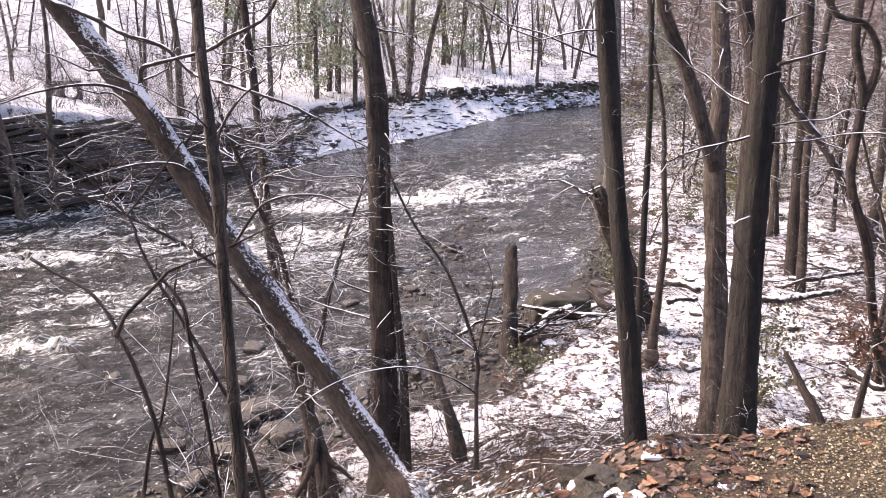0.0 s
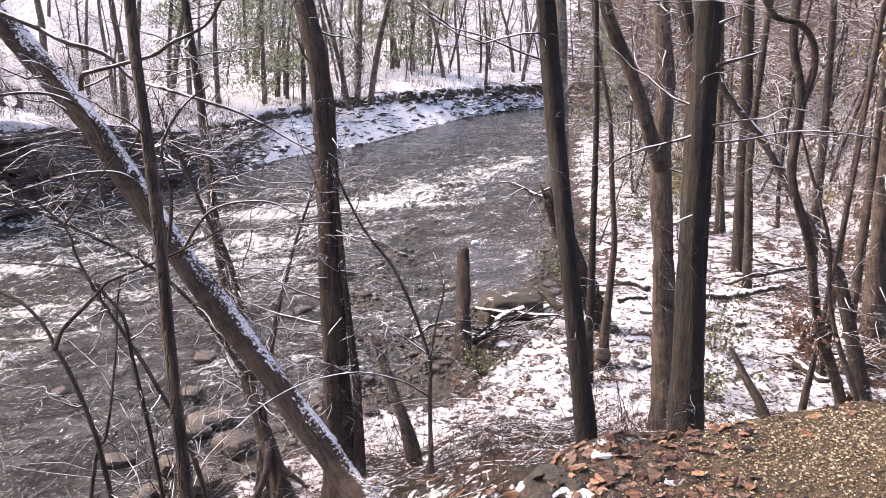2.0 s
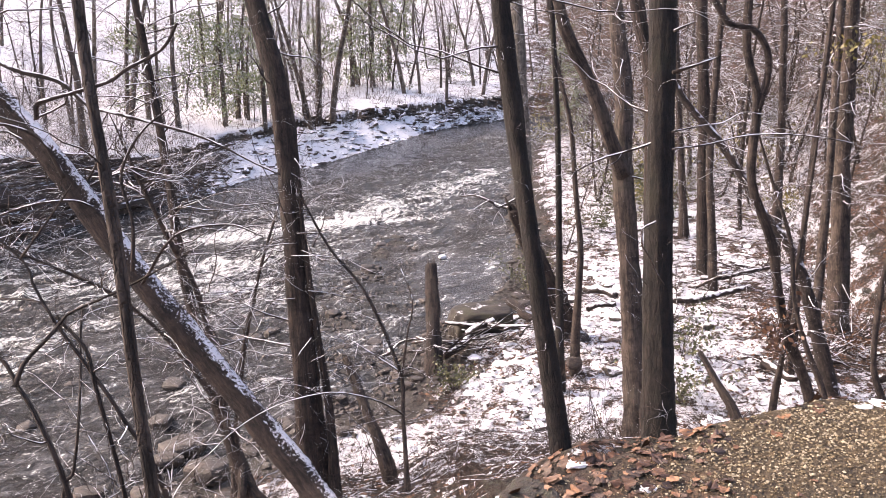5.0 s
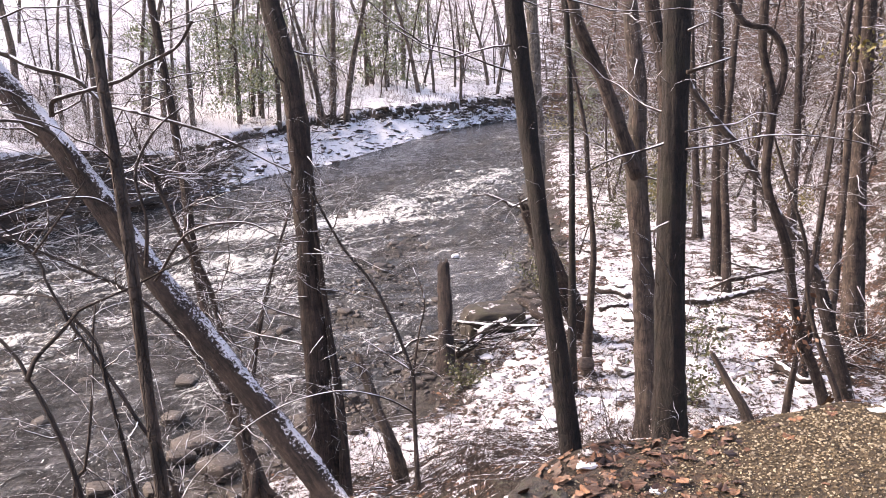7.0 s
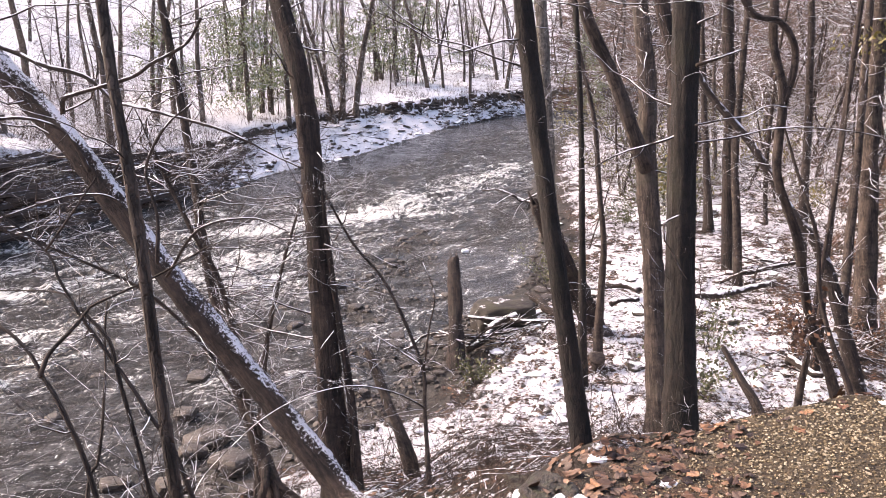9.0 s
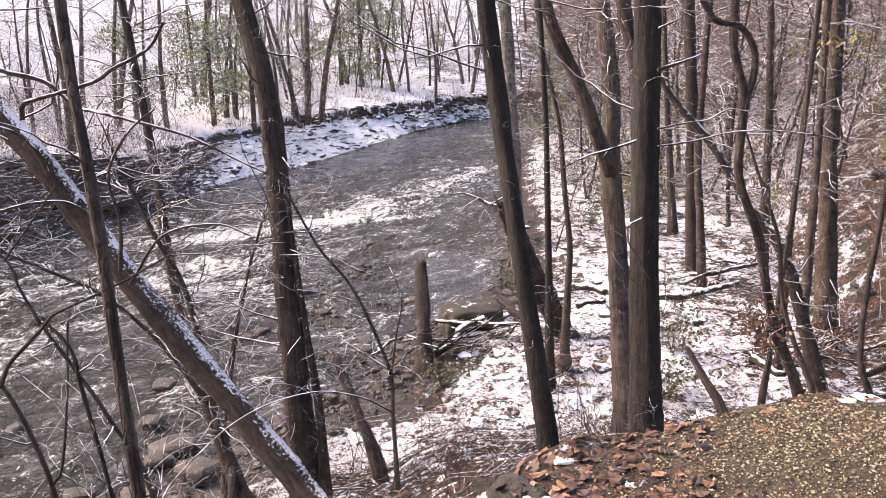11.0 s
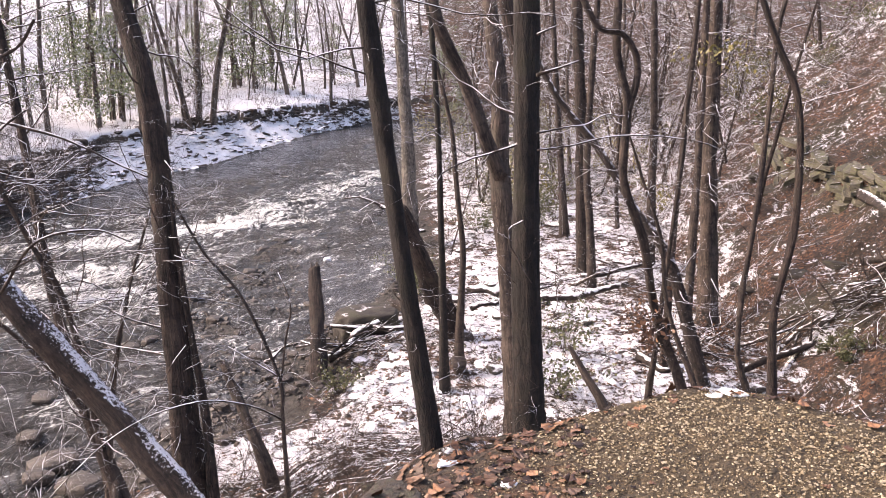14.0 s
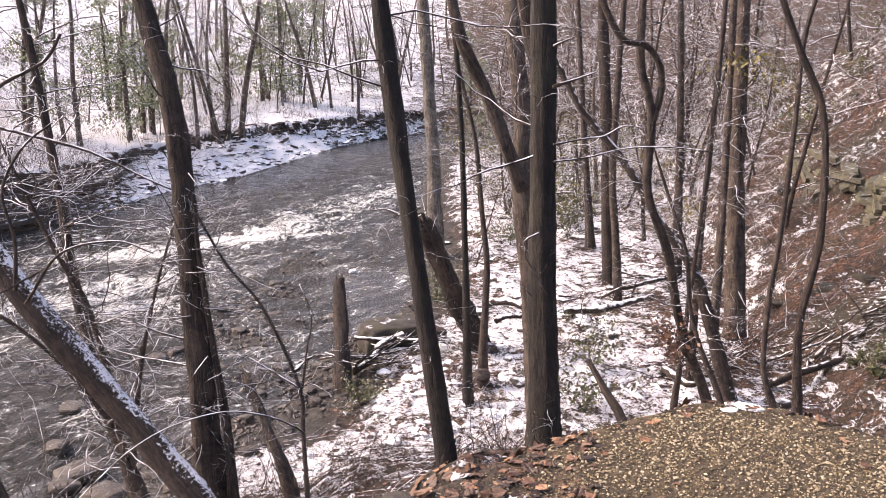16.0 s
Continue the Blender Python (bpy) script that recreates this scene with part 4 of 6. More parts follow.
MOSSY = [m.copy() for m in STONES]
for me in MOSSY:
    me.materials.clear()
    me.materials.append(BOULDER)


def rock(place, sx, sy, sz, turn, k, label="", group="", meshes=None, name="rock"):
    ob = new(name, (meshes or STONES)[k % 8])
    ob.matrix_world = pose(*place, 6 * math.sin(k), 6 * math.cos(3 * k), turn) @ Matrix.Diagonal((sx, sy, sz, 1))
    return tagged(ob, label or "wet brown river stone", "rock", group or "stones along the shore")


big = stone_mesh(31, 0.55, 4, 0.16)
big.materials.append(BOULDER)
ob = new("boulder", big)
ob.matrix_world = pose(*(2.84, 20.24, 0.30), 0, 0, 8) @ Matrix.Diagonal((1.05, 0.8, 0.95, 1))
tagged(ob, "large mossy flat-topped boulder at the water's edge", "boulder")
round_rock = stone_mesh(33, 0.8, 3, 0.2)
round_rock.materials.append(SHALE)
ob = new("boulder", round_rock)
ob.matrix_world = pose(*(4.79, 18.45, 0.33), 0, 0, 30) @ Matrix.Diagonal((0.32, 0.3, 0.36, 1))
tagged(ob, "dark upturned stone in the snow", "boulder")
ob = new("boulder", round_rock)
ob.matrix_world = pose(*(4.22, 16.46, 0.61), 0, 20, 80) @ Matrix.Diagonal((0.2, 0.2, 0.2, 1))
tagged(ob, "small dark stone half under snow", "boulder")
for k, (p, a, b, c, turn) in enumerate((
        ((-3.34, 14.36, 0.10), 0.42, 0.32, 0.4, 20), ((-6.36, 16.28, -0.00), 0.28, 0.22, 0.3, 60), ((-6.12, 18.36, -0.00), 0.26, 0.2, 0.2, 10), ((-3.40, 13.12, 0.15), 0.5, 0.4, 0.35, 0),
        ((-1.78, 12.06, 0.60), 0.35, 0.3, 0.3, 30), ((-3.66, 12.21, 0.15), 0.45, 0.3, 0.3, 70), ((-4.42, 13.47, 0.05), 0.4, 0.3, 0.25, 15), ((-2.18, 21.09, 0.00), 0.35, 0.25, 0.3, 45),
        ((-2.58, 20.85, 0.00), 0.35, 0.3, 0.28, 10), ((-3.96, 18.12, 0.00), 0.4, 0.35, 0.25, 80), ((-1.23, 24.41, 0.00), 0.35, 0.25, 0.25, 20), ((-0.38, 14.72, 0.25), 0.3, 0.24, 0.25, 20),
        ((-1.09, 15.51, 0.10), 0.3, 0.25, 0.2, 70), ((-2.85, 12.31, 0.30), 0.5, 0.4, 0.35, 40), ((-3.10, 14.90, 0.10), 0.5, 0.4, 0.45, 25), ((-2.52, 13.61, 0.20), 0.45, 0.4, 0.4, 65), ((-3.29, 14.78, 0.10), 0.55, 0.45, 0.5, 15), ((-2.67, 13.81, 0.20), 0.5, 0.4, 0.4, 50), ((-3.83, 16.11, 0.05), 0.4, 0.35, 0.35, 80), ((-2.32, 25.86, 0.00), 0.4, 0.25, 0.25, 0), ((-1.09, 34.88, 0.00), 0.4, 0.3, 0.2, 0))):
    rock(p, 0.8 * a, 0.8 * b, 0.7 * c, turn, k)
rng = np.random.default_rng(5)
for k in range(180):
    f = rng.uniform(0, 1)
    if k < 115:
        i = f * (len(BAR) - 1.001)
        q = BAR[int(i)] * (1 - i % 1) + BAR[int(i) + 1] * (i % 1) + rng.normal(0, 1.0, 2) * (1.5, 1.0)
    else:
        i = 3 + f * 7.9
        q = NEAR[int(i)] * (1 - i % 1) + NEAR[int(i) + 1] * (i % 1) + rng.normal(0, 0.7, 2)
    z = max(ground_z(q[0], q[1]), -0.12)
    s = rng.uniform(0.07, 0.24) * (1 + 0.35 * (rng.random() < 0.2))
    rock((q[0], q[1], z + 0.1 * s), s, s * rng.uniform(0.6, 1), s * rng.uniform(0.6, 1.0), rng.uniform(0, 360), k, "wet stone on the shingle bar" if k < 115 else "", "stones on the shingle bar" if k < 115 else "")
for k in range(95):
    q = np.array([rng.uniform(1.5, 12), rng.uniform(13, 40)])
    if lookup("near", *q) < 0.6 or lookup("foot", *q) > -0.5:
        continue
    s = rng.uniform(0.1, 0.3)
    rock((q[0], q[1], ground_z(q[0], q[1]) + 0.05 * s), s, s * rng.uniform(0.6, 1), s * rng.uniform(0.5, 0.9), rng.uniform(0, 360), k, "dark stone capped with snow", "snowy stones on the flat", STONES_SNOW)


# ---- the far bank's slabs ----
def slab_mesh(seed):
    """A flat broken slab of shale."""
    rg = np.random.default_rng(seed)
    n = 7
    a = np.sort(rg.uniform(0, 2 * math.pi, n))
    r = rg.uniform(0.7, 1.1, n)
    lo = [(math.cos(t) * q, math.sin(t) * q * 0.75, 0) for t, q in zip(a, r)]
    hi = [(x * 0.94, y * 0.94, 1 + 0.15 * rg.random()) for x, y, _ in lo]
    f = [tuple(range(n, 2 * n)), tuple(reversed(range(n)))] + [(i, (i + 1) % n, n + (i + 1) % n, n + i) for i in range(n)]
    me = bpy.data.meshes.new("slab")
    me.from_pydata(lo + hi, [], f)
    me.materials.append(SHALE)
    return me


SLABS = [slab_mesh(s) for s in range(8)]
SNOWY_SLABS = [m.copy() for m in SLABS]
for me in SNOWY_SLABS:
    me.materials.clear()
    me.materials.append(SHALE_SNOW)
SNOWY_STONES = [m.copy() for m in STONES]
for me in SNOWY_STONES:
    me.materials.clear()
    me.materials.append(SHALE_SNOW)
bank = tagged(new("cut_bank"), "dark layered shale river bank under snow", "bank", kind="structure")


def slab(place, sx, sy, sz, rx, ry, rz, k, meshes=None):
    ob = new("slab", (meshes or SLABS)[k % 8])
    ob.parent = bank
    ob.matrix_basis = pose(*place, rx, ry, rz) @ Matrix.Diagonal((sx, sy, sz, 1))


rng = np.random.default_rng(8)
for k in range(340):
    # layered cliff
    i = 1.55 + rng.uniform(0, 1) ** 0.8 * 3.0
    u = i % 1
    base = FAR[int(i)] * (1 - u) + FAR[int(i) + 1] * u
    lipp = LIP[int(i)] * (1 - u) + LIP[int(i) + 1] * u
    top = LIP_TOP[int(i)] * (1 - u) + LIP_TOP[int(i) + 1] * u
    w = rng.uniform(0.0, 1)
    out = base + (lipp - base) * (w * 0.85 + 0.06) if i < 4 else base + (lipp - base) * rng.uniform(0.7, 1.0)
    z = top * 0.9 * w - 0.1 if i < 4 else ground_z(out[0], out[1])
    d = FAR[int(i) + 1] - FAR[int(i)]
    slab((out[0], out[1], z), rng.uniform(1.0, 3.0), rng.uniform(0.35, 0.7), rng.uniform(0.06, 0.2), rng.normal(0, 3), rng.normal(0, 2.5), math.degrees(math.atan2(d[1], d[0])) + rng.normal(0, 7), k)
for k in range(520):
    # tumbled slabs on the snowy slope
    i = 4.0 + rng.uniform(0, 1) * 4.9
    u = i % 1
    base = FAR[int(i)] * (1 - u) + FAR[int(i) + 1] * u
    lipp = LIP[int(i)] * (1 - u) + LIP[int(i) + 1] * u
    w = rng.uniform(0.0, 1.0)
    q = base + (lipp - base) * w
    z = ground_z(q[0], q[1])
    s = rng.uniform(0.14, 0.42)
    dark = w > 0.97
    slab((q[0], q[1], z - 0.1), s * 1.5, s, rng.uniform(0.05, 0.11), -7 + rng.normal(0, 9), rng.normal(0, 10), 40 + rng.normal(0, 45), k, SLABS if dark or k % 5 == 0 or w < 0.05 else (SNOWY_SLABS if k % 2 else SNOWY_STONES))


for k in range(240):
    i = 4.0 + rng.uniform(0, 1) * 4.9
    u = i % 1
    base = FAR[int(i)] * (1 - u) + FAR[int(i) + 1] * u
    lipp = LIP[int(i)] * (1 - u) + LIP[int(i) + 1] * u
    q = base + (lipp - base) * rng.uniform(-0.02, 1.0)
    s = rng.uniform(0.1, 0.3)
    slab((q[0], q[1], ground_z(q[0], q[1]) - 0.02), s * 1.7, s, rng.uniform(0.06, 0.13), rng.normal(0, 9), rng.normal(0, 9), 40 + rng.normal(0, 40), k, SNOWY_STONES if k % 3 else SLABS)
LIP_STONES = [m.copy() for m in STONES]
LIP_SOIL = make_rock("dark_bank_soil", (0.006, 0.004, 0.003), (0.045, 0.029, 0.021), 0.25)
for me in LIP_STONES:
    me.materials.clear()
    me.materials.append(LIP_SOIL)
for k in range(210):
    i = 3.0 + rng.uniform(0, 1) * 6.9
    u = i % 1
    q = LIP[int(i)] * (1 - u) + LIP[int(i) + 1] * u + rng.normal(0, 0.4, 2)
    s = rng.uniform(0.12, 0.42)
    ob = new("stone", LIP_STONES[k % 8])
    ob.parent = bank
    ob.matrix_basis = pose(q[0], q[1], ground_z(q[0], q[1]) - 0.1, 0, 0, rng.uniform(0, 360)) @ Matrix.Diagonal((s * 1.3, s * 0.8, s * 0.7, 1))


# ---- woods ----
def bare_tree(seed, height, r, count, reach, material, label, thick=0.009, lean=0.04, low=0.12, twig=None, curl=0.6, kids=4):
    rng = np.random.default_rng(seed)
    t = thing("tree", label, "tree", "bare trees of the valley woods")
    p, line = np.zeros(3), [(0, 0, -0.4, r * 1.5)]
    d = np.array([rng.normal(0, lean), rng.normal(0, lean), 1.0])
    n = 9
    for i in range(n + 1):
        line.append((*p, max(0.01, r * (1 - 0.9 * i / n))))
        d = d + np.array([rng.normal(0, 0.05), rng.normal(0, 0.05), 0])
        p = p + d / np.linalg.norm(d) * height / n
    full = glide(line, 0.5)
    tub = Tubes()
    tub.add(full, 8, 0.08, seed)
    part("trunk", tub, material, t)
    tw = Tubes()
    for k in range(count):
        i = int(len(full) * rng.uniform(low, 0.97))
        az = rng.uniform(0, 2 * math.pi)
        twigs(tw, rng, full[i, :3], (math.cos(az), math.sin(az), rng.uniform(0.0, 0.8)), reach * rng.uniform(0.4, 1.2), max(thick, full[i, 3] * 0.22), 2, 0.12, 3, curl, kids, thick > 0.008)
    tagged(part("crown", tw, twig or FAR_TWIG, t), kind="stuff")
    return t


def evergreen(seed, height, label):
    rng = np.random.default_rng(seed)
    t = thing("evergreen_tree", label, "tree", "evergreens of the valley woods")
    tub = Tubes()
    tub.add(glide(((0, 0, -0.3, 0.14), (0, 0, height * 0.5, 0.09), (0.1, 0, height, 0.02)), 0.5), 7)
    part("trunk", tub, FAR_BARK, t)
    v, f = [], []
    br = Tubes()
    for k in range(int(height * 5)):
        h = rng.uniform(0.12, 1.0) * height
        az = rng.uniform(0, 2 * math.pi)
        L = (1 - h / height) * 2.2 + 1.3
        L *= rng.uniform(0.5, 1.1)
        line = np.array(twig_line(rng, (0, 0, h), (math.cos(az), math.sin(az), 0.05), L, 0.014, 0.5, 0.3, 6))
        br.add(line, 3)
        for q in line[1:]:
            for _ in range(15):
                c = q[:3] + rng.normal(0, 0.15, 3)
                e = rng.normal(0, 1, 3)
                e[2] -= 0.6
                e = e / np.linalg.norm(e) * rng.uniform(0.09, 0.19)
                w = np.cross(e, rng.normal(0, 1, 3))
                w = w / np.linalg.norm(w) * rng.uniform(0.03, 0.06)
                b = len(v)
                v.extend([tuple(c), tuple(c + e * 0.5 + w), tuple(c + e), tuple(c + e * 0.5 - w)])
                f.append((b, b + 1, b + 2, b + 3))
    tagged(part("bough_frame", br, FAR_BARK, t), kind="stuff")
    tagged(mesh_ob("foliage", v, f, GREEN, t), kind="stuff")
    return t


def leaf_mat(name, stops, rough_=0.6, snow=0.0):
    m, n, l, bs = mat(name)
    g = n.new("ShaderNodeNewGeometry")
    col = ramp(n, l, g.outputs["Random Per Island"], stops)
    if snow:
        nz = noise_node(n, l, g.outputs["Position"], 5.0, 3.0)
        col = mix(n, l, ramp(n, l, nz.outputs[0], ((0.5, 0.0), (0.6, snow))), col, SNOW)
    mott = noise_node(n, l, g.outputs["Position"], 55.0, 4.0, 0.65)
    col = mix(n, l, ramp(n, l, mott.outputs[0], ((0.4, 0.0), (0.7, 0.55))), col, tuple(c * 0.35 for c in stops[0][1]))
    l.new(col, bs.inputs["Base Color"])
    bs.inputs["Roughness"].default_value = rough_
    bump(n, l, bs, mott.outputs[0], 0.5, 0.004)
    return m


GREEN = leaf_mat("green_needles", ((0.0, (0.1, 0.125, 0.05)), (0.6, (0.2, 0.24, 0.1)), (1.0, (0.3, 0.33, 0.14))), 0.6, 0.45)
DEAD_LEAF = leaf_mat("dead_oak_leaf", ((0.0, (0.028, 0.014, 0.009)), (0.4, (0.09, 0.043, 0.024)), (0.75, (0.17, 0.08, 0.041)), (0.93, (0.27, 0.125, 0.055)), (1.0, (0.3, 0.19, 0.125))), 0.55)
YELLOW_LEAF = leaf_mat("yellow_green_leaf", ((0.0, (0.1, 0.09, 0.025)), (1.0, (0.3, 0.25, 0.07))), 0.55)


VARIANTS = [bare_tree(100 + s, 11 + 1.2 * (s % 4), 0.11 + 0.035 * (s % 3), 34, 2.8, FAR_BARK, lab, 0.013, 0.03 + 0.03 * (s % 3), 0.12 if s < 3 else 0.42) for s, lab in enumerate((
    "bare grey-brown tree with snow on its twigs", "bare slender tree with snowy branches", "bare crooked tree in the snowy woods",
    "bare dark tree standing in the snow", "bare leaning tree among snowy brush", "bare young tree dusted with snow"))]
TANGLES = [bare_tree(170 + s, 8.5 + s, 0.055 + 0.012 * s, 26, 3.2, BARK_GREY, lab, 0.026, 0.1 + 0.05 * s, 0.08, LACED, 1.5, 3) for s, lab in enumerate((
    "slim crooked tree with snow-laced branches", "bare tangled tree laced with snow", "leaning slim tree with snowy twigs"))]
PLACES = ((-3.06, 57.84, 2.00), (-2.17, 58.11, 2.10), (4.12, 71.12, 2.10), (5.45, 72.37, 2.30), (7.28, 69.33, 1.90), (-1.33, 58.28, 2.10), (-5.12, 53.27, 2.20), (-13.31, 30.31, 4.20), (-14.30, 29.85, 4.50),
          (-13.71, 41.79, 4.20), (-11.74, 40.45, 3.40), (-9.53, 64.63, 3.00), (-6.29, 55.44, 2.60), (-9.37, 49.58, 2.40), (10.86, 80.22, 2.40), (-12.19, 50.52, 3.20), (-18.88, 51.05, 4.60))
used = []
for k, p in enumerate(PLACES):
    z = ground_z(p[0], p[1])
    m = pose(p[0], p[1], z, 0, 0, 57 * k) @ Matrix.Scale((1.25, 1.5, 1.0, 1.1, 0.9)[k % 5], 4)
    ob = copy_thing(VARIANTS[k % 6], m)
    ob.scale = m.to_scale()
    used.append((p[0], p[1]))
rng = np.random.default_rng(12)
n = 0
while n < 180:
    if n < 140:
        x, y = rng.uniform(-45, 40), rng.uniform(34, 110)
    elif n < 158:
        x, y = rng.uniform(5, 40), rng.uniform(24, 62)
    else:
        x, y = rng.uniform(-60, 70), rng.uniform(-40, 60)
    fd, nd, hd = lookup("far", x, y), lookup("near", x, y), lookup("foot", x, y)
    if fd < 1.5 and nd < 1.0:
        continue
    if n >= 158 and (math.hypot(x, y) < 18 or (-8 < x < 14 and y > 0)):
        n += 0 if rng.random() < 0.9 else 1
        continue
    if fd < 0 and ((y < 26 and x < 13) or (hd > 3 and y < 34)):
        continue
    m = pose(x, y, ground_z(x, y), rng.normal(0, 3), rng.normal(0, 3), rng.uniform(0, 360)) @ Matrix.Scale(rng.uniform(0.4, 0.8) if 140 <= n < 158 else rng.uniform(0.55, 1.25), 4)
    kinds = TANGLES if fd < 0 or n % 2 else VARIANTS
    ob = copy_thing(kinds[n % len(kinds)], m)
    ob.scale = m.to_scale()
    n += 1
rng = np.random.default_rng(13)
n = 0
while n < 40:
    # the thick of the valley woods beyond the flat, then the far bend
    x, y = (rng.uniform(8, 26), rng.uniform(27, 44)) if n < 20 else (rng.uniform(1, 16), rng.uniform(74, 110))
    if n < 20 and (lookup("near", x, y) < 3 or x < 9 + 0.2 * (y - 19) or lookup("foot", x, y) > 3.5):
        continue
    m = pose(x, y, ground_z(x, y), rng.normal(0, 5), rng.normal(0, 5), rng.uniform(0, 360)) @ Matrix.Scale(rng.uniform(0.6, 1.1) * (1 if n < 20 else 1.5), 4)
    ob = copy_thing(TANGLES[n % 3], m)
    ob.scale = m.to_scale()
    n += 1
for k, v in enumerate(TANGLES):
    v.location = (9.5 + 2.6 * k, 34 + 3.0 * k, ground_z(9.5 + 2.6 * k, 34 + 3.0 * k))
for k, v in enumerate(VARIANTS):
    v.location = (14 + 3.1 * k, 36 + 2.3 * k, ground_z(14 + 3.1 * k, 36 + 2.3 * k))

YOUNG = [bare_tree(150 + s, 6.5 + s, 0.03, 15, 1.2, BARK_GREY, "thin young tree with snow-laden twigs in the woods", 0.0045, 0.1, 0.1, TWIG, 1.3) for s in range(3)]
rng = np.random.default_rng(19)
for k in range(30):
    x, y = rng.uniform(-8, 13), rng.uniform(52, 88)
    if lookup("far", x, y) > 3:
        m = pose(x, y, ground_z(x, y), 0, 0, rng.uniform(0, 360)) @ Matrix.Scale(rng.uniform(0.9, 1.6), 4)
        ob = copy_thing(YOUNG[k % 3], m)
        ob.scale = m.to_scale()
for k, v in enumerate(YOUNG):
    v.location = ((-6.0, 56.0, 0), (-1.0, 66.0, 0), (5.0, 76.0, 0))[k]
    v.location.z = ground_z(v.location.x, v.location.y)

GREENS = [evergreen(200, 7.0, "snow-dusted evergreen in the woods"), evergreen(201, 5.0, "small green evergreen in the snow")]
for k, (p, s) in enumerate((((-7.30, 52.71, 2.80), 1.2), ((-6.53, 56.58, 3.00), 1.2), ((1.74, 74.36, 2.60), 1.7), ((3.39, 81.15, 3.20), 1.5), ((-11.47, 52.33, 3.40), 1.2), ((0.12, 74.81, 3.00), 1.5), ((5.62, 93.46, 3.20), 1.5), ((-6.12, 69.22, 3.20), 1.4),
                            ((-10.08, 64.34, 3.40), 1.2), ((17.40, 69.51, 0.60), 0.8), ((17.81, 76.39, 0.80), 0.9))):
    m = pose(p[0], p[1], ground_z(p[0], p[1]), 0, 0, 77 * k) @ Matrix.Scale(s, 4)
    ob = copy_thing(GREENS[k % 2], m)
    ob.scale = m.to_scale()
GREENS[0].location = (-3.0, 78.0, ground_z(-3.0, 78.0))
GREENS[1].location = (9.0, 84.0, ground_z(9.0, 84.0))


# ---- brush ----
def shrub(seed, stems, height, r, spread, label, material=None, level=2, kids=4, coarse=True):
    rng = np.random.default_rng(seed)
    t = thing("shrub", label, "shrub", "bare shrubs of the valley")
    tub = Tubes()
    for k in range(stems):
        az = rng.uniform(0, 2 * math.pi)
        way = (math.cos(az) * spread, math.sin(az) * spread, 1.0)
        twigs(tub, rng, (rng.normal(0, 0.12), rng.normal(0, 0.12), -0.1), way, height * rng.uniform(0.5, 1.15), r * rng.uniform(0.6, 1.2), level, 0.35, 4, 1.1, kids, coarse)
    tagged(part("thicket", tub, material or TWIG_SNOW, t), kind="stuff")
    return t


SHRUBS = [shrub(300, 9, 3.6, 0.016, 0.5, "tall bare shrub with snow on its twigs"), shrub(301, 8, 2.6, 0.012, 0.7, "bare arching shrub with snowy twigs"),
          shrub(302, 10, 1.3, 0.006, 0.6, "low bare shrub on the snowy slope", TWIG_BARE, 2, 3, False), shrub(303, 9, 0.9, 0.004, 0.7, "small twiggy bush in the leaf litter", TWIG_BARE, 2, 3, False),
          shrub(304, 7, 3.2, 0.009, 0.6, "arching bare shrub beside the water", TWIG, 2, 3, False)]


def put_shrub(k, x, y, s, turn):
    m = pose(x, y, ground_z(x, y), 0, 0, turn) @ Matrix.Scale(s, 4)
    ob = copy_thing(SHRUBS[k], m)
    ob.scale = m.to_scale()


rng = np.random.default_rng(14)
for k in range(4):
    put_shrub(4, rng.uniform(-3.0, -0.8), rng.uniform(10.8, 12.2), rng.uniform(0.6, 0.9), rng.uniform(0, 360))
for k in range(2):
    put_shrub(4, rng.uniform(-3.6, -2.4), rng.uniform(11.4, 12.4), rng.uniform(1.1, 1.5), rng.uniform(0, 360))
for k in range(24):
    i = 1.2 + rng.uniform(0, 1) * 3.2
    q = FAR[int(i)] * (1 - i % 1) + FAR[int(i) + 1] * (i % 1) + np.array([-0.7, 0.8]) * rng.uniform(0.3, 1.3)
    put_shrub(1 + k % 2, q[0], q[1], rng.uniform(0.7, 1.3), rng.uniform(0, 360))
for k in range(25):
    i = 1.6 + rng.uniform(0, 1) * 3.2
    q = LIP[int(i)] * (1 - i % 1) + LIP[int(i) + 1] * (i % 1) + rng.normal(0, 0.8, 2) + np.array([-0.8, 1.0]) * rng.uniform(0, 4)
    put_shrub(k % 2, q[0], q[1], rng.uniform(0.6, 1.2), rng.uniform(0, 360))
for k in range(40):
    i = 1.7 + rng.uniform(0, 1) * 7
    q = LIP[int(i)] * (1 - i % 1) + LIP[int(i) + 1] * (i % 1) + np.array([-0.7, 0.8]) * rng.uniform(1, 26)
    put_shrub(k % 2, q[0], q[1], rng.uniform(0.8, 1.7), rng.uniform(0, 360))
for k in range(40):
    put_shrub(3, rng.uniform(-1.4, 2.2), rng.uniform(4.2, 8.4), rng.uniform(0.5, 0.9), rng.uniform(0, 360))
for k in range(26):
    i = 4 + rng.uniform(0, 1) * 5.5
    q = LIP[int(i)] * (1 - i % 1) + LIP[int(i) + 1] * (i % 1) + rng.normal(0, 0.5, 2)
    put_shrub(2 + k % 2, q[0], q[1], rng.uniform(1.0, 1.9), rng.uniform(0, 360))
for k in range(20):
    put_shrub(2 + k % 2, rng.uniform(-0.6, 4.0), rng.uniform(5.2, 12), rng.uniform(0.6, 1.2), rng.uniform(0, 360))
for k in range(24):
    x, y = rng.uniform(8, 28), rng.uniform(24, 56)
    if lookup("near", x, y) > 0.5:
        put_shrub(k % 2, x, y, rng.uniform(0.8, 1.6), rng.uniform(0, 360))
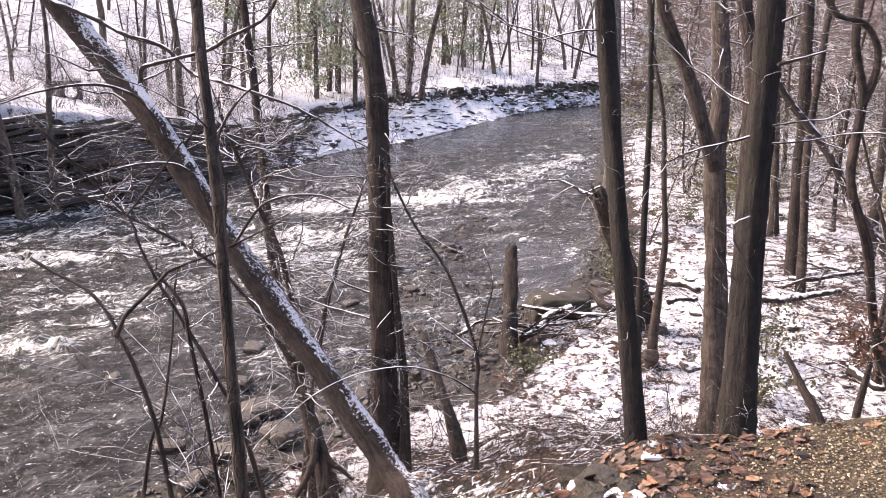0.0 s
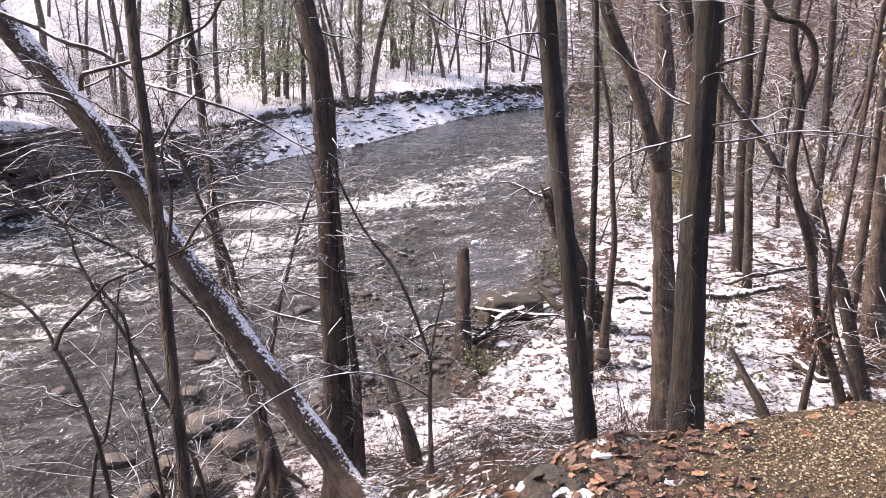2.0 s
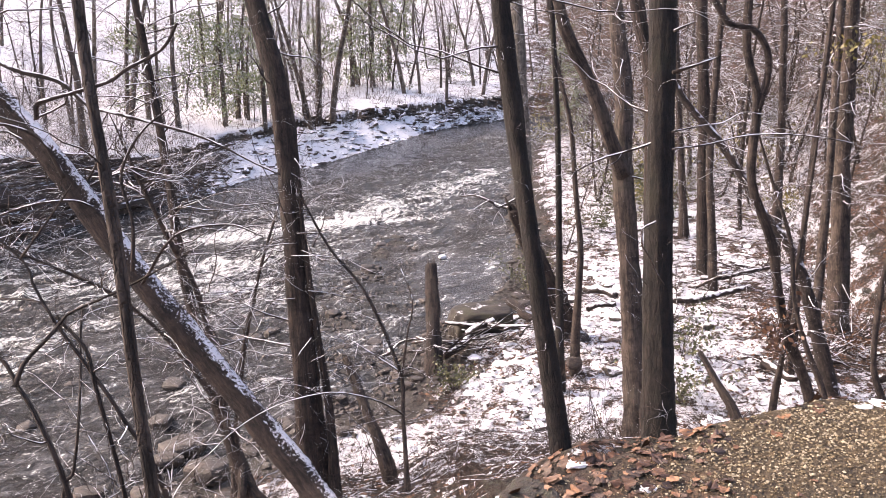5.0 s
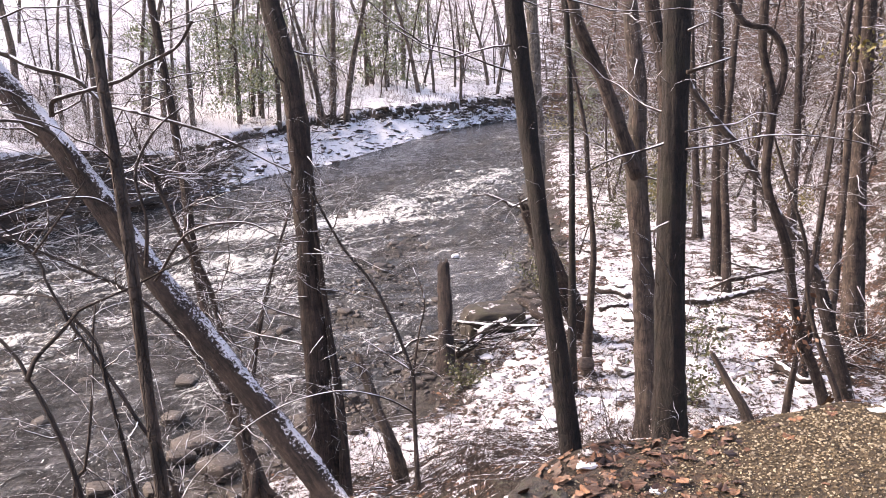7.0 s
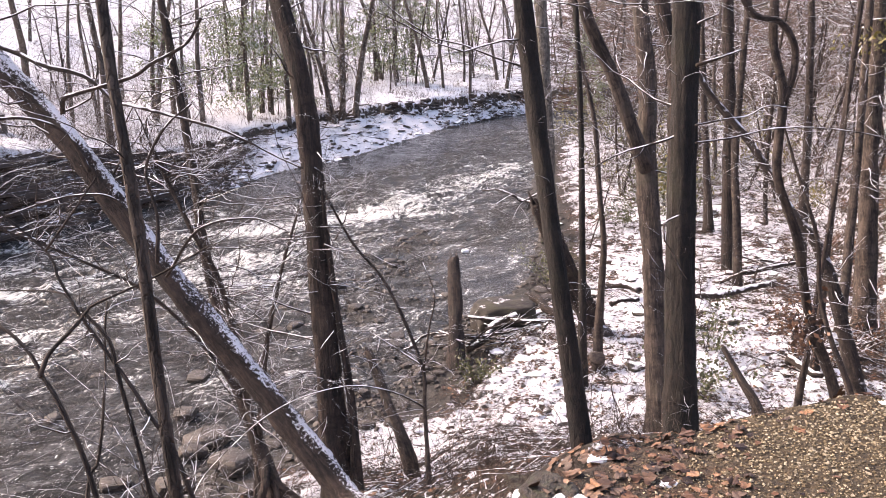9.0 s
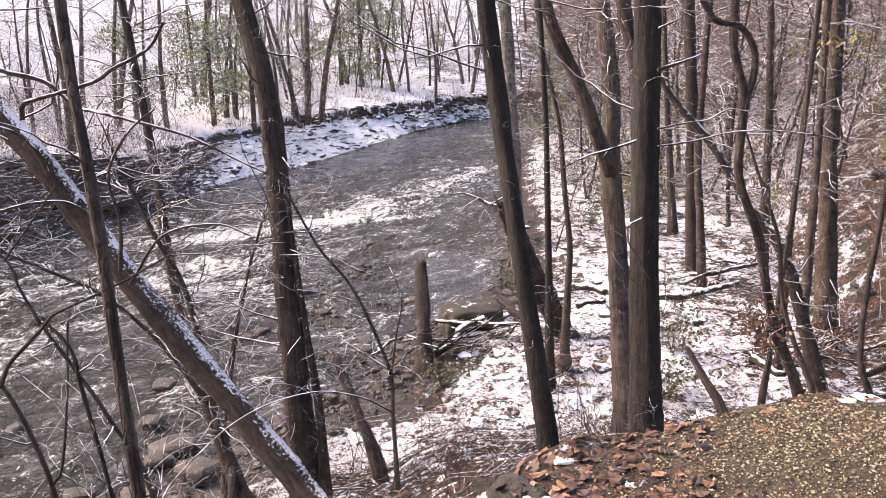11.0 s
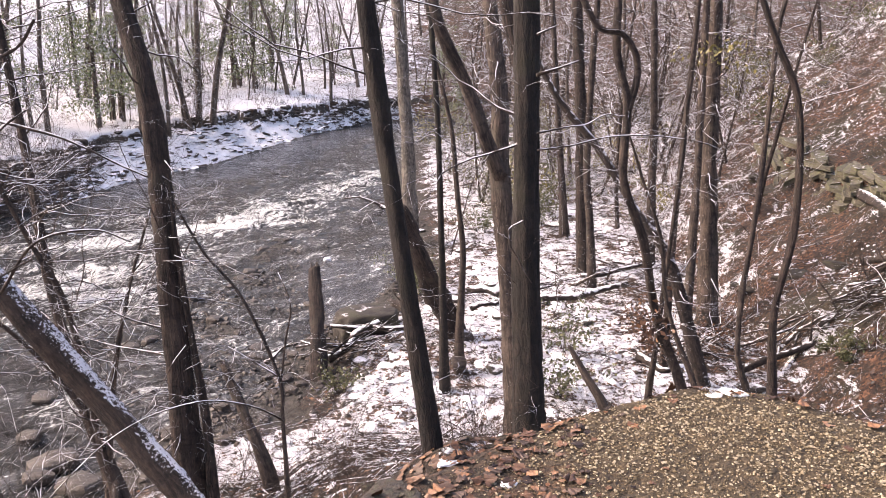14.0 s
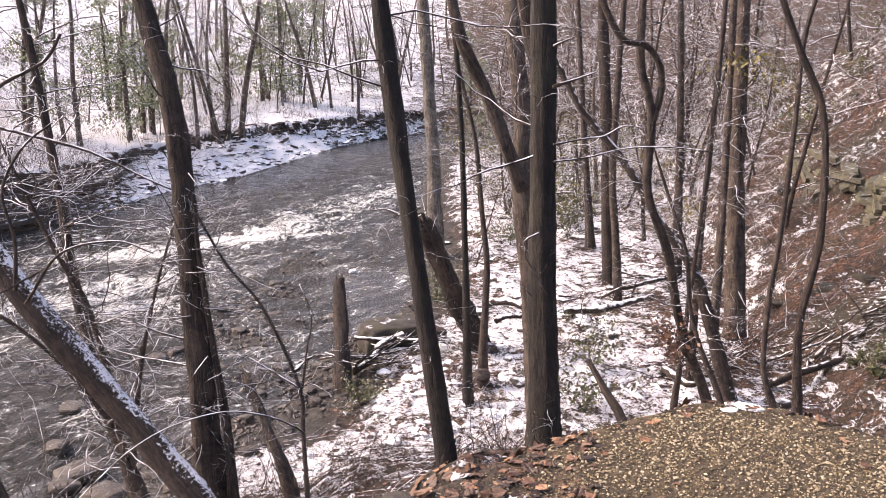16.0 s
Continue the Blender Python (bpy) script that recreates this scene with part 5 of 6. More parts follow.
for k in range(24):
    x, y = rng.uniform(4, 13), rng.uniform(12, 45)
    if lookup("near", x, y) > 0.5:
        put_shrub(1 + k % 3, x, y, rng.uniform(0.7, 1.3), rng.uniform(0, 360))
for k, (x, y) in enumerate(((-20, 45), (16, 30), (2.2, 9.0), (3.0, 7.5), (-3.4, 12.0))):
    SHRUBS[k].location = (x, y, ground_z(x, y))


def undergrowth(label, spots, seed, material, low, high, thick=0.006):
    """Thickets too far off and too tangled to count, as one sheet of stems."""
    rng = np.random.default_rng(seed)
    tub = Tubes()
    for x, y in spots:
        h = rng.uniform(low, high)
        for k in range(5):
            az = rng.uniform(0, 2 * math.pi)
            start = (x + rng.normal(0, 0.3), y + rng.normal(0, 0.3), ground_z(x, y) - 0.1)
            twigs(tub, rng, start, (math.cos(az) * 0.8, math.sin(az) * 0.8, 1.0), h * rng.uniform(0.5, 1.2), thick + 0.7 * thick * h, 2, 0.4, 3, 1.3, 3, True)
    ob = mesh_ob("undergrowth", tub.v, tub.f, material, None, "", True, tub.g)
    return tagged(ob, label, "undergrowth", kind="stuff")


rng = np.random.default_rng(15)
spots = []
while len(spots) < 230:
    i = 1.3 + rng.uniform(0, 1) * 7.6
    q = LIP[int(i)] * (1 - i % 1) + LIP[int(i) + 1] * (i % 1) + np.array([-0.7, 0.8]) * (0.5 + 30 * rng.random() ** 1.3)
    spots.append(q)
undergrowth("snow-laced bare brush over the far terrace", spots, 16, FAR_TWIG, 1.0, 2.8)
spots = []
while len(spots) < 90:
    x, y = rng.uniform(7, 34), rng.uniform(28, 60)
    if lookup("near", x, y) > 1.0:
        spots.append((x, y))
undergrowth("snow-laced bare brush under the valley trees", spots, 17, TWIG_SNOW, 1.0, 3.2)
spots = []
while len(spots) < 60:
    x, y = rng.uniform(9, 26), rng.uniform(9, 30)
    if lookup("foot", x, y) > 0.5:
        spots.append((x, y))
undergrowth("thin bare brush on the leafy hillside", spots, 18, TWIG, 0.5, 1.8)


spots = []
while len(spots) < 75:
    x, y = rng.uniform(-1.2, 2.6), rng.uniform(4.0, 10.5)
    if lookup("edge", x, y) < -0.5 and ground_z(x, y) > 0.6 and rng.random() < 1.1 - 0.09 * y:
        spots.append((x, y))
undergrowth("thin brown weed stems standing in the snowy slope", spots, 19, TWIG_BARE, 0.25, 0.8, 0.002)


# ---- gravel, leaves and sticks ----
def scatter(name, count, place, shape, material, label, category, seed, smooth=False, tilt=1.0):
    rng = np.random.default_rng(seed)
    v, f = [], []
    while count > 0:
        p = place(rng)
        if p is None:
            continue
        count -= 1
        sv, sf = shape(rng)
        b = len(v)
        sv = np.array(sv, float)
        gx = (ground_z(p[0] + 0.05, p[1]) - ground_z(p[0] - 0.05, p[1])) / 0.1
        gy = (ground_z(p[0], p[1] + 0.05) - ground_z(p[0], p[1] - 0.05)) / 0.1
        sv[:, 2] += tilt * (np.clip(gx, -1.5, 1.5) * sv[:, 0] + np.clip(gy, -1.5, 1.5) * sv[:, 1])
        v.extend((sv + np.array(p)).tolist())
        f.extend([tuple(b + i for i in q) for q in sf])
    return tagged(mesh_ob(name, v, f, material, None, "", smooth), label, category, kind="stuff")


def pebble(rng):
    s = (0.003 + 0.007 * rng.random() ** 1.6) * (1.5 if rng.random() < 0.08 else 1)
    R = np.array(Euler(rng.uniform(0, 6, 3)).to_matrix())
    oct_ = np.array([(1, 0, 0), (0, 1, 0), (-1, 0, 0), (0, -1, 0), (0, 0, 0.7), (0, 0, -0.7), (0.6, 0.6, 0.45), (-0.6, 0.6, -0.4)], float)[:6] * rng.uniform(0.7, 1.2, 3)
    v = (oct_ @ R.T) * s * np.array([1, 1, 0.6])
    return v, ((0, 1, 4), (1, 2, 4), (2, 3, 4), (3, 0, 4), (1, 0, 5), (2, 1, 5), (3, 2, 5), (0, 3, 5))


def on_knob(rng):
    x, y = rng.uniform(-0.5, 3.3), rng.uniform(2.0, 4.1)
    e = lookup("edge", x, y)
    thin = math.sin(2.3 * x + 1.0) * math.sin(3.1 * y) * 0.5 + 0.5
    if e < 0.0 or rng.random() > 0.35 + 0.65 * thin or rng.random() > ease(e, 0.0, 0.35) + 0.04 or rng.random() > 0.25 + ease(x, 0.8, 1.8):
        return None
    return (x, y, ground_z(x, y) + 0.002)


PEBBLE = leaf_mat("crushed_yellow_stone", ((0.0, (0.08, 0.055, 0.028)), (0.45, (0.22, 0.165, 0.09)), (1.0, (0.5, 0.43, 0.3))), 0.7)
def behind(rng):
    x, y = rng.uniform(-4, 3.2), rng.uniform(-5, 2.0)
    if lookup("edge", x, y) < 0.1 or rng.random() > 0.3 + 0.7 * (math.sin(2.3 * x + 1.0) * math.sin(3.1 * y) * 0.5 + 0.5):
        return None
    return (x, y, ground_z(x, y) + 0.002)


scatter("gravel", 9000, behind, pebble, PEBBLE, "pale yellow crushed stone along the muddy path", "gravel", 27)
scatter("gravel", 15000, on_knob, pebble, PEBBLE, "pale yellow crushed stone on brown mud", "gravel", 21)


def oak_leaf(rng, s):
    """A lobed, curled leaf."""
    n = 19
    out = [(0, 0, 0)]
    for sgn in (1, -1):
        for i in range(n):
            t = i / (n - 1)
            w = math.sin(math.pi * min(1, t ** 0.8 * 0.97 + 0.03)) * 0.42 * (0.5 + 0.5 * abs(math.cos(math.pi * 3.0 * t + 0.5)) ** 0.7)
            out.append((t * 1.0, sgn * w, 0))
    v = np.array(out) * s
    cu, cv = rng.uniform(-0.5, 1.1), rng.uniform(-0.4, 0.9)
    v[:, 2] = abs(cu) * 0.12 * np.abs(v[:, 1]) + 0.06 * s * np.sin(9 * v[:, 0] / s + 5 * v[:, 1] / s + cu * 9) + cu * v[:, 1] ** 2 / s + cv * (v[:, 0] - 0.5 * s) ** 2 / s * 0.5
    R = np.array(Euler((rng.normal(0, 0.1), rng.normal(0, 0.1), rng.uniform(0, 6.28))).to_matrix())
    v = v @ R.T
    mid = [(1 + i, 2 + i, 2 + n + i, 1 + n + i) for i in range(n - 1)]
    v[:, 2] -= v[:, 2].min() * 0.5
    return v, mid


def near_edge(rng):
    x, y = rng.uniform(-0.8, 3.2), rng.uniform(2.0, 4.9)
    e = lookup("edge", x, y)
    if not (-1.1 < e < 0.75) or rng.random() < (0.55 + 0.42 * ease(x, 1.0, 1.8)) * ease(e, 0.05, 0.3) or (abs(e + 0.02) < 0.12 and rng.random() < 0.65) or (x < -0.1 and rng.random() < 0.8) or (x > 1.5 and rng.random() < 0.6):
        return None
    return (x, y, ground_z(x, y) + 0.004)


scatter("fallen_leaves", 2600, near_edge, lambda rng: oak_leaf(rng, 0.025 + 0.06 * rng.random() ** 2.2), DEAD_LEAF, "dry brown oak leaves along the gravel's edge", "leaves", 22)


def on_slope(rng):
    x, y = rng.uniform(-4, 9), 5.0 + 13.5 * rng.random() ** 1.1
    z = ground_z(x, y)
    if z < 0.12 or lookup("edge", x, y) > -0.3:
        return None
    return (x, y, z + rng.uniform(0.005, 0.04))


scatter("fallen_leaves", 5200, on_slope, lambda rng: oak_leaf(rng, rng.uniform(0.04, 0.11)), DEAD_LEAF, "brown leaves scattered over the snowy slope", "leaves", 23)


def on_hill(rng):
    x, y = rng.uniform(8, 32), rng.uniform(8, 45)
    if lookup("foot", x, y) < -1:
        return None
    return (x, y, ground_z(x, y) + 0.02)


scatter("fallen_leaves", 10000, on_hill, lambda rng: oak_leaf(rng, rng.uniform(0.035, 0.075)), DEAD_LEAF, "brown leaf litter on the wooded hillside", "leaves", 24, False, 0.5)


def stick(rng):
    L = rng.uniform(0.15, 0.9)
    tub = Tubes()
    a = rng.uniform(0, 6.28)
    tub.add(twig_line(rng, (0, 0, 0.01), (math.cos(a), math.sin(a), rng.normal(0.05, 0.15)), L, rng.uniform(0.003, 0.009), 0.15, 0.3, 4), 4)
    return tub.v, tub.f


def lower_slope(rng):
    p = on_slope(rng)
    return p if p and p[1] > 5.5 else None


scatter("fallen_twigs", 2600, lower_slope, stick, TWIG, "snow-dusted twigs lying on the slope", "twigs", 25)
scatter("fallen_twigs", 3000, on_hill, stick, TWIG_SNOW, "dead twigs lying on the hillside", "twigs", 26)


# ---- sandstone ledge on the hillside ----
outcrop = tagged(new("rock_ledge"), "pale cracked sandstone ledge on the leafy hillside", "rock ledge")
LEDGE_SLABS = [m.copy() for m in SLABS]
for me in LEDGE_SLABS:
    me.materials.clear()
    me.materials.append(LEDGE)
line = ((17.63, 27.42, 2.79), (16.84, 24.76, 2.86), (16.23, 22.47, 2.94), (15.73, 20.57, 3.03), (15.58, 19.10, 3.07), (14.97, 16.88, 3.23))
rng = np.random.default_rng(31)
for k in range(80):
    f = rng.uniform(0, len(line) - 1.001)
    i, u = int(f), f % 1
    row = k % 4
    p = np.array(line[i]) * (1 - u) + np.array(line[i + 1]) * u + np.array([0.12 * row, 0.1 * row, 0.0]) + rng.normal(0, 0.12, 3) * (1, 1, 0)
    p[2] = ground_z(p[0], p[1]) - 0.3 + 0.13 * row
    ob = new("stone", LEDGE_SLABS[k % 8])
    ob.parent = outcrop
    ob.matrix_basis = pose(*p, rng.normal(0, 9), rng.normal(-6, 8), 60 + rng.normal(0, 16)) @ Matrix.Diagonal((rng.uniform(0.4, 1.1), rng.uniform(0.3, 0.55), rng.uniform(0.08, 0.18), 1))
for k, (p, s) in enumerate((((12.17, 18.76, 1.01), 0.5), ((12.97, 17.95, 1.60), 0.7), ((13.44, 17.39, 1.92), 0.6), ((12.59, 18.05, 1.46), 0.5), ((12.19, 19.31, 1.00), 0.4))):
    rock((p[0], p[1], p[2] - 0.12), s * 0.8, s * 0.5, s * 0.35, 40 * k, k, "flat mossy stone in the leaf litter", "mossy stones on the hillside", MOSSY)


rng = np.random.default_rng(33)
for k in range(46):
    x, y = rng.uniform(9, 24), rng.uniform(10, 34)
    if lookup("foot", x, y) < 0.8:
        continue
    s = rng.uniform(0.18, 0.55)
    rock((x, y, ground_z(x, y) - 0.08), s, s * rng.uniform(0.5, 0.8), s * rng.uniform(0.4, 0.8), rng.uniform(0, 360), k, "dark mossy stone half buried in leaf litter", "mossy stones on the hillside", MOSSY)
    put_shrub(2 + k % 2, x + rng.normal(0, 1.0), y + rng.normal(0, 1.0), rng.uniform(0.7, 1.5), rng.uniform(0, 360))


# ---- vines on the ridged tree ----
rng = np.random.default_rng(41)
vine_axis = glide(flat(((-0.55, 8.88, 2.57), (-0.62, 9.32, 4.24), (-0.68, 9.69, 5.43), (-0.75, 10.02, 6.44)), 0.2, 0.2), 0.1)
for k in range(26):
    p = vine_axis[rng.integers(2, len(vine_axis) - 6), :3] + rng.normal(0, 0.1, 3)
    t = thing("vine", "thin bare vine clinging to the ridged tree", "vine", "vines on the ridged tree", tuple(p))
    tub = Tubes()
    twigs(tub, rng, p, (rng.normal(0, 1), rng.normal(-0.3, 0.5), rng.normal(0.2, 0.6)), rng.uniform(0.5, 1.5), 0.007, 2, 0.4, 4, 0.9, 3)
    part("stem", tub, TWIG, t)


# ---- leafy green sprigs ----
def green_bush(seed, place, size, label, material):
    rng = np.random.default_rng(seed)
    t = thing("bush", label, "bush", "low green bushes", tuple(place))
    tub, v, f = Tubes(), [], []
    for k in range(18):
        line = np.array(twig_line(rng, (0, 0, 0), (rng.normal(0, 0.7), rng.normal(0, 0.7), 1), size * rng.uniform(0.6, 1.2), 0.004, 0.3, 0.6, 6))
        tub.add(line, 4)
        for q in line[2:]:
            for _ in range(5):
                c = q[:3] + rng.normal(0, 0.05 * size, 3)
                e = rng.normal(0, 1, 3)
                e = e / np.linalg.norm(e) * rng.uniform(0.04, 0.09) * (0.7 + 0.45 * size)
                w = np.cross(e, rng.normal(0, 1, 3))
                w = w / np.linalg.norm(w) * 0.02 * (0.7 + 0.45 * size)
                b0 = len(v)
                v.extend([tuple(c), tuple(c + e * 0.5 + w), tuple(c + e), tuple(c + e * 0.5 - w)])
                f.append((b0, b0 + 1, b0 + 2, b0 + 3))
    tagged(mesh_ob("thicket", tub.v, tub.f, TWIG, t, "", True, tub.g), kind="stuff")
    tagged(mesh_ob("foliage", v, f, material, t, "", False), kind="stuff")


SPRIG = leaf_mat("pale_green_leaf", ((0.0, (0.045, 0.052, 0.02)), (1.0, (0.17, 0.17, 0.07))), 0.5)
for k, (p, s) in enumerate((((6.61, 16.91, 0.35), 1.3), ((5.76, 14.74, 0.35), 1.2), ((4.73, 24.02, 0.30), 1.2), ((4.68, 22.92, 0.30), 1.0), ((1.76, 16.53, 0.30), 0.7), ((7.97, 29.00, 0.30), 1.3),
                            ((10.87, 13.58, 1.13), 0.25), ((11.40, 12.98, 1.23), 0.3), ((11.28, 14.63, 0.94), 0.25), ((10.99, 30.97, 0.30), 1.2), ((8.19, 28.76, 0.30), 1.0))):
    green_bush(500 + k, (p[0], p[1], ground_z(p[0], p[1])), s, "low bush with pale green leaves in the snow", SPRIG)
rng = np.random.default_rng(43)
for k in range(7):
    x, y = rng.uniform(6.5, 11.5), rng.uniform(9, 17)
    green_bush(590 + k, (x, y, ground_z(x, y)), rng.uniform(0.25, 0.45), "small green tuft among the hillside leaves", SPRIG)
    put_shrub(3, x + rng.normal(0, 0.8), y + rng.normal(0, 0.8), rng.uniform(0.7, 1.2), rng.uniform(0, 360))
for k in range(34):
    i = 1.4 + rng.uniform(0, 1) * 3.4
    q = LIP[int(i)] * (1 - i % 1) + LIP[int(i) + 1] * (i % 1) + rng.normal(0, 0.5, 2)
    put_shrub(2, q[0], q[1], rng.uniform(1.0, 1.9), rng.uniform(0, 360))
for k, (p, q) in enumerate((((8.24, 15.61, 0.50), 1.1), ((8.78, 17.55, 0.40), 1.0), ((10.08, 16.63, 0.60), 0.9))):
    green_bush(640 + k, (p[0], p[1], ground_z(p[0], p[1])), q, "straggling young tree holding dry reddish-brown leaves", DEAD_LEAF)
rng = np.random.default_rng(44)
for k in range(44):
    x, y = rng.uniform(8, 28), rng.uniform(22, 58)
    if lookup("near", x, y) > 0.5:
        green_bush(530 + k, (x, y, ground_z(x, y)), rng.uniform(1.5, 3.5), "straggling bush holding yellow-green leaves", YELLOW_LEAF if k % 2 else SPRIG)


def hanging_leaves(t, spots, count, spread, low, high, material, label, seed):
    """Leaves that cling to a tree's twigs, as one part of it."""
    rng = np.random.default_rng(seed)
    v, f = [], []
    for k in range(count):
        c = np.array(spots[k % len(spots)]) - np.array(t.location) + rng.normal(0, 1, 3) * spread
        e = rng.normal(0, 1, 3) + np.array([0, 0, -0.7])
        e = e / np.linalg.norm(e) * rng.uniform(low, high)
        q = np.cross(e, rng.normal(0, 1, 3))
        q = q / np.linalg.norm(q) * np.linalg.norm(e) * 0.3
        b0 = len(v)
        v.extend([tuple(c), tuple(c + e * 0.45 + q), tuple(c + e), tuple(c + e * 0.45 - q)])
        f.append((b0, b0 + 1, b0 + 2, b0 + 3))
    tagged(mesh_ob("leaves", v, f, material, t, label, False), kind="stuff")


hanging_leaves(slim_tree, ((10.54, 18.40, 6.63), (9.99, 18.20, 6.55), (10.94, 18.60, 6.77), (11.20, 18.40, 6.46)), 150, (0.28, 0.3, 0.14), 0.07, 0.15, YELLOW_LEAF, "sparse yellow-green leaves", 45)
hanging_leaves(crooked_tree, ((6.39, 12.50, 2.57), (6.25, 12.40, 2.47), (6.58, 12.50, 2.74), (6.40, 12.30, 2.40)), 70, (0.1, 0.2, 0.12), 0.08, 0.16, DEAD_LEAF, "dry reddish-brown leaves still hanging", 46)


# ---- snow lumps and a clod by the gravel ----
SNOW_MAT, n_, l_, bs_ = mat("fresh_snow")
nz_ = noise_node(n_, l_, mapped(n_, l_, (1, 1, 1)), 14.0, 5.0)
l_.new(ramp(n_, l_, nz_.outputs[0], ((0.3, (0.8, 0.81, 0.84)), (0.7, (0.9, 0.9, 0.92)))), bs_.inputs["Base Color"])
bs_.inputs["Roughness"].default_value = 0.7
bump(n_, l_, bs_, nz_.outputs[0], 0.6, 0.02)
lump = stone_mesh(51, 0.4, 4, 0.5)
lump.materials.append(SNOW_MAT)
for k, (p, s) in enumerate((((1.13, 4.2, 4.9), 0.065), ((1.24, 4.12, 4.9), 0.04), ((2.26, 3.38, 5.53), 0.065), ((2.16, 3.37, 5.53), 0.040), ((0.58, 2.83, 5.49), 0.060), ((0.51, 2.87, 5.48), 0.050), ((0.68, 2.81, 5.49), 0.060), ((1.04, 2.86, 5.50), 0.035), ((0.80, 5.96, 3.67), 0.060), ((2.17, 8.34, 2.85), 0.075), ((8.82, 14.13, 0.41), 0.09))):
    ob = new("snow_lump", lump)
    ob.matrix_world = pose(p[0], p[1], ground_z(p[0], p[1]), 0, 0, 50 * k) @ Matrix.Diagonal((s * 1.2, s * 0.8, s * 0.45, 1))
    tagged(ob, "small patch of melting snow beside the gravel", "snow", "snow patches by the gravel")
clod = stone_mesh(57, 0.5, 4, 0.42)
CLOD = make_rock("dark_mossy_soil", (0.01, 0.007, 0.004), (0.06, 0.036, 0.02), 0.0, (0.045, 0.045, 0.02), 6.0)
clod.materials.append(CLOD)
for k, (p, s) in enumerate((((1.09, 5.84, 3.88), 0.2), ((0.62, 2.86, 5.51), 0.17), ((1.18, 5.30, 4.11), 0.13), ((0.94, 6.20, 3.61), 0.1), ((2.53, 8.17, 2.92), 0.09))):
    ob = new("soil_clod", clod)
    ob.matrix_world = pose(p[0], p[1], ground_z(p[0], p[1]) - 0.02, 0, 0, 70 * k) @ Matrix.Diagonal((s * 1.3, s, s * 0.6, 1))
    tagged(ob, "dark mossy lump of soil at the gravel's edge", "soil")


# ---- culvert on the far terrace ----
q = (-16.69, 39.94, 3.90)
culvert = thing("culvert", "grey concrete culvert head with a round pipe mouth", "culvert", "", (q[0], q[1], ground_z(q[0], q[1])))
CONCRETE = make_rock("weathered_concrete", (0.035, 0.03, 0.026), (0.12, 0.105, 0.092), 0.15, None, 2.5)
bm = bmesh.new()
ring_o = [(x, z) for x, z in ((-0.75, -0.3), (0.75, -0.3), (0.75, 0.75), (-0.75, 0.75))]
n = 20
inner = [bm.verts.new((0.25 + 0.3 * math.cos(2 * math.pi * i / n), -0.4, 0.2 + 0.3 * math.sin(2 * math.pi * i / n))) for i in range(n)]
inner_b = [bm.verts.new((v.co.x, 0.5, v.co.z)) for v in inner]
outer = []
for i in range(n):
    a = 2 * math.pi * i / n
    c, s = math.cos(a), math.sin(a)
    k = min(0.75 / max(abs(c), 1e-6), 0.52 / max(abs(s), 1e-6))
    outer.append(bm.verts.new((k * c, -0.4, 0.22 + k * s)))
outer_b = [bm.verts.new((v.co.x, 0.5, v.co.z)) for v in outer]
for i in range(n):
    j = (i + 1) % n
    bm.faces.new((outer[i], outer[j], inner[j], inner[i]))
    bm.faces.new((inner[i], inner[j], inner_b[j], inner_b[i]))
    bm.faces.new((outer[j], outer[i], outer_b[i], outer_b[j]))
    bm.faces.new((outer_b[j], outer_b[i], inner_b[i], inner_b[j]))
me = bpy.data.meshes.new("headwall")
bm.to_mesh(me)
bm.free()
me.materials.append(CONCRETE)
hw = new("headwall", me)
hw.parent = culvert
culvert.rotation_euler = (0, 0, radians(20))
pipe = Tubes()
pipe.add(((0.25, -0.5, 0.2, 0.29), (0.25, -0.2, 0.2, 0.29), (0.25, 0.3, 0.2, 0.26)), 20)
mesh_ob("pipe", pipe.v, pipe.f[:-2], BARK_DARK, culvert)


# ---- shingle ----
def shingle(rng):
    s = rng.uniform(0.03, 0.11)
    R = np.array(Euler((rng.normal(0, 0.3), rng.normal(0, 0.3), rng.uniform(0, 6))).to_matrix())
    a = np.arange(6) * math.pi / 3 + rng.uniform(-0.3, 0.3, 6)
    v = [(math.cos(t), 0.75 * math.sin(t), 0.0) for t in a] + [(0.7 * math.cos(t), 0.5 * math.sin(t), 0.45) for t in a]
    v = (np.array(v) * s) @ R.T
    return v, [(6, 7, 8, 9, 10, 11)] + [(i, (i + 1) % 6, 6 + (i + 1) % 6, 6 + i) for i in range(6)]


def on_bar(rng):
    i = rng.uniform(0, len(BAR) - 1.001)
    q = BAR[int(i)] * (1 - i % 1) + BAR[int(i) + 1] * (i % 1) + rng.normal(0, 0.9, 2) * (1.5, 1.0)
    z = ground_z(*q)
    return (q[0], q[1], max(z, -0.05)) if z > -0.3 else None


def on_shore(rng):
    i = 3 + rng.uniform(0, 1) * 8.9
    q = NEAR[int(i)] * (1 - i % 1) + NEAR[int(i) + 1] * (i % 1) + rng.normal(0, 0.7, 2)
    z = ground_z(*q)
    return (q[0], q[1], z) if -0.1 < z < 0.4 else None


scatter("shingle", 1000, on_bar, shingle, ROCK, "wet broken stones of the shingle bar", "shingle", 61)
scatter("shingle", 1200, on_shore, shingle, ROCK, "wet broken stones along the shore", "shingle", 62)
p = (2.68, 27.59, 0.10)
ob = new("rock", round_rock.copy())
ob.data.materials.clear()
ob.data.materials.append(SNOW_MAT)
ob.matrix_world = pose(p[0], p[1], 0.08, 0, 0, 10) @ Matrix.Diagonal((0.15, 0.12, 0.09, 1))
tagged(ob, "stone thickly capped with snow on the bar", "rock")


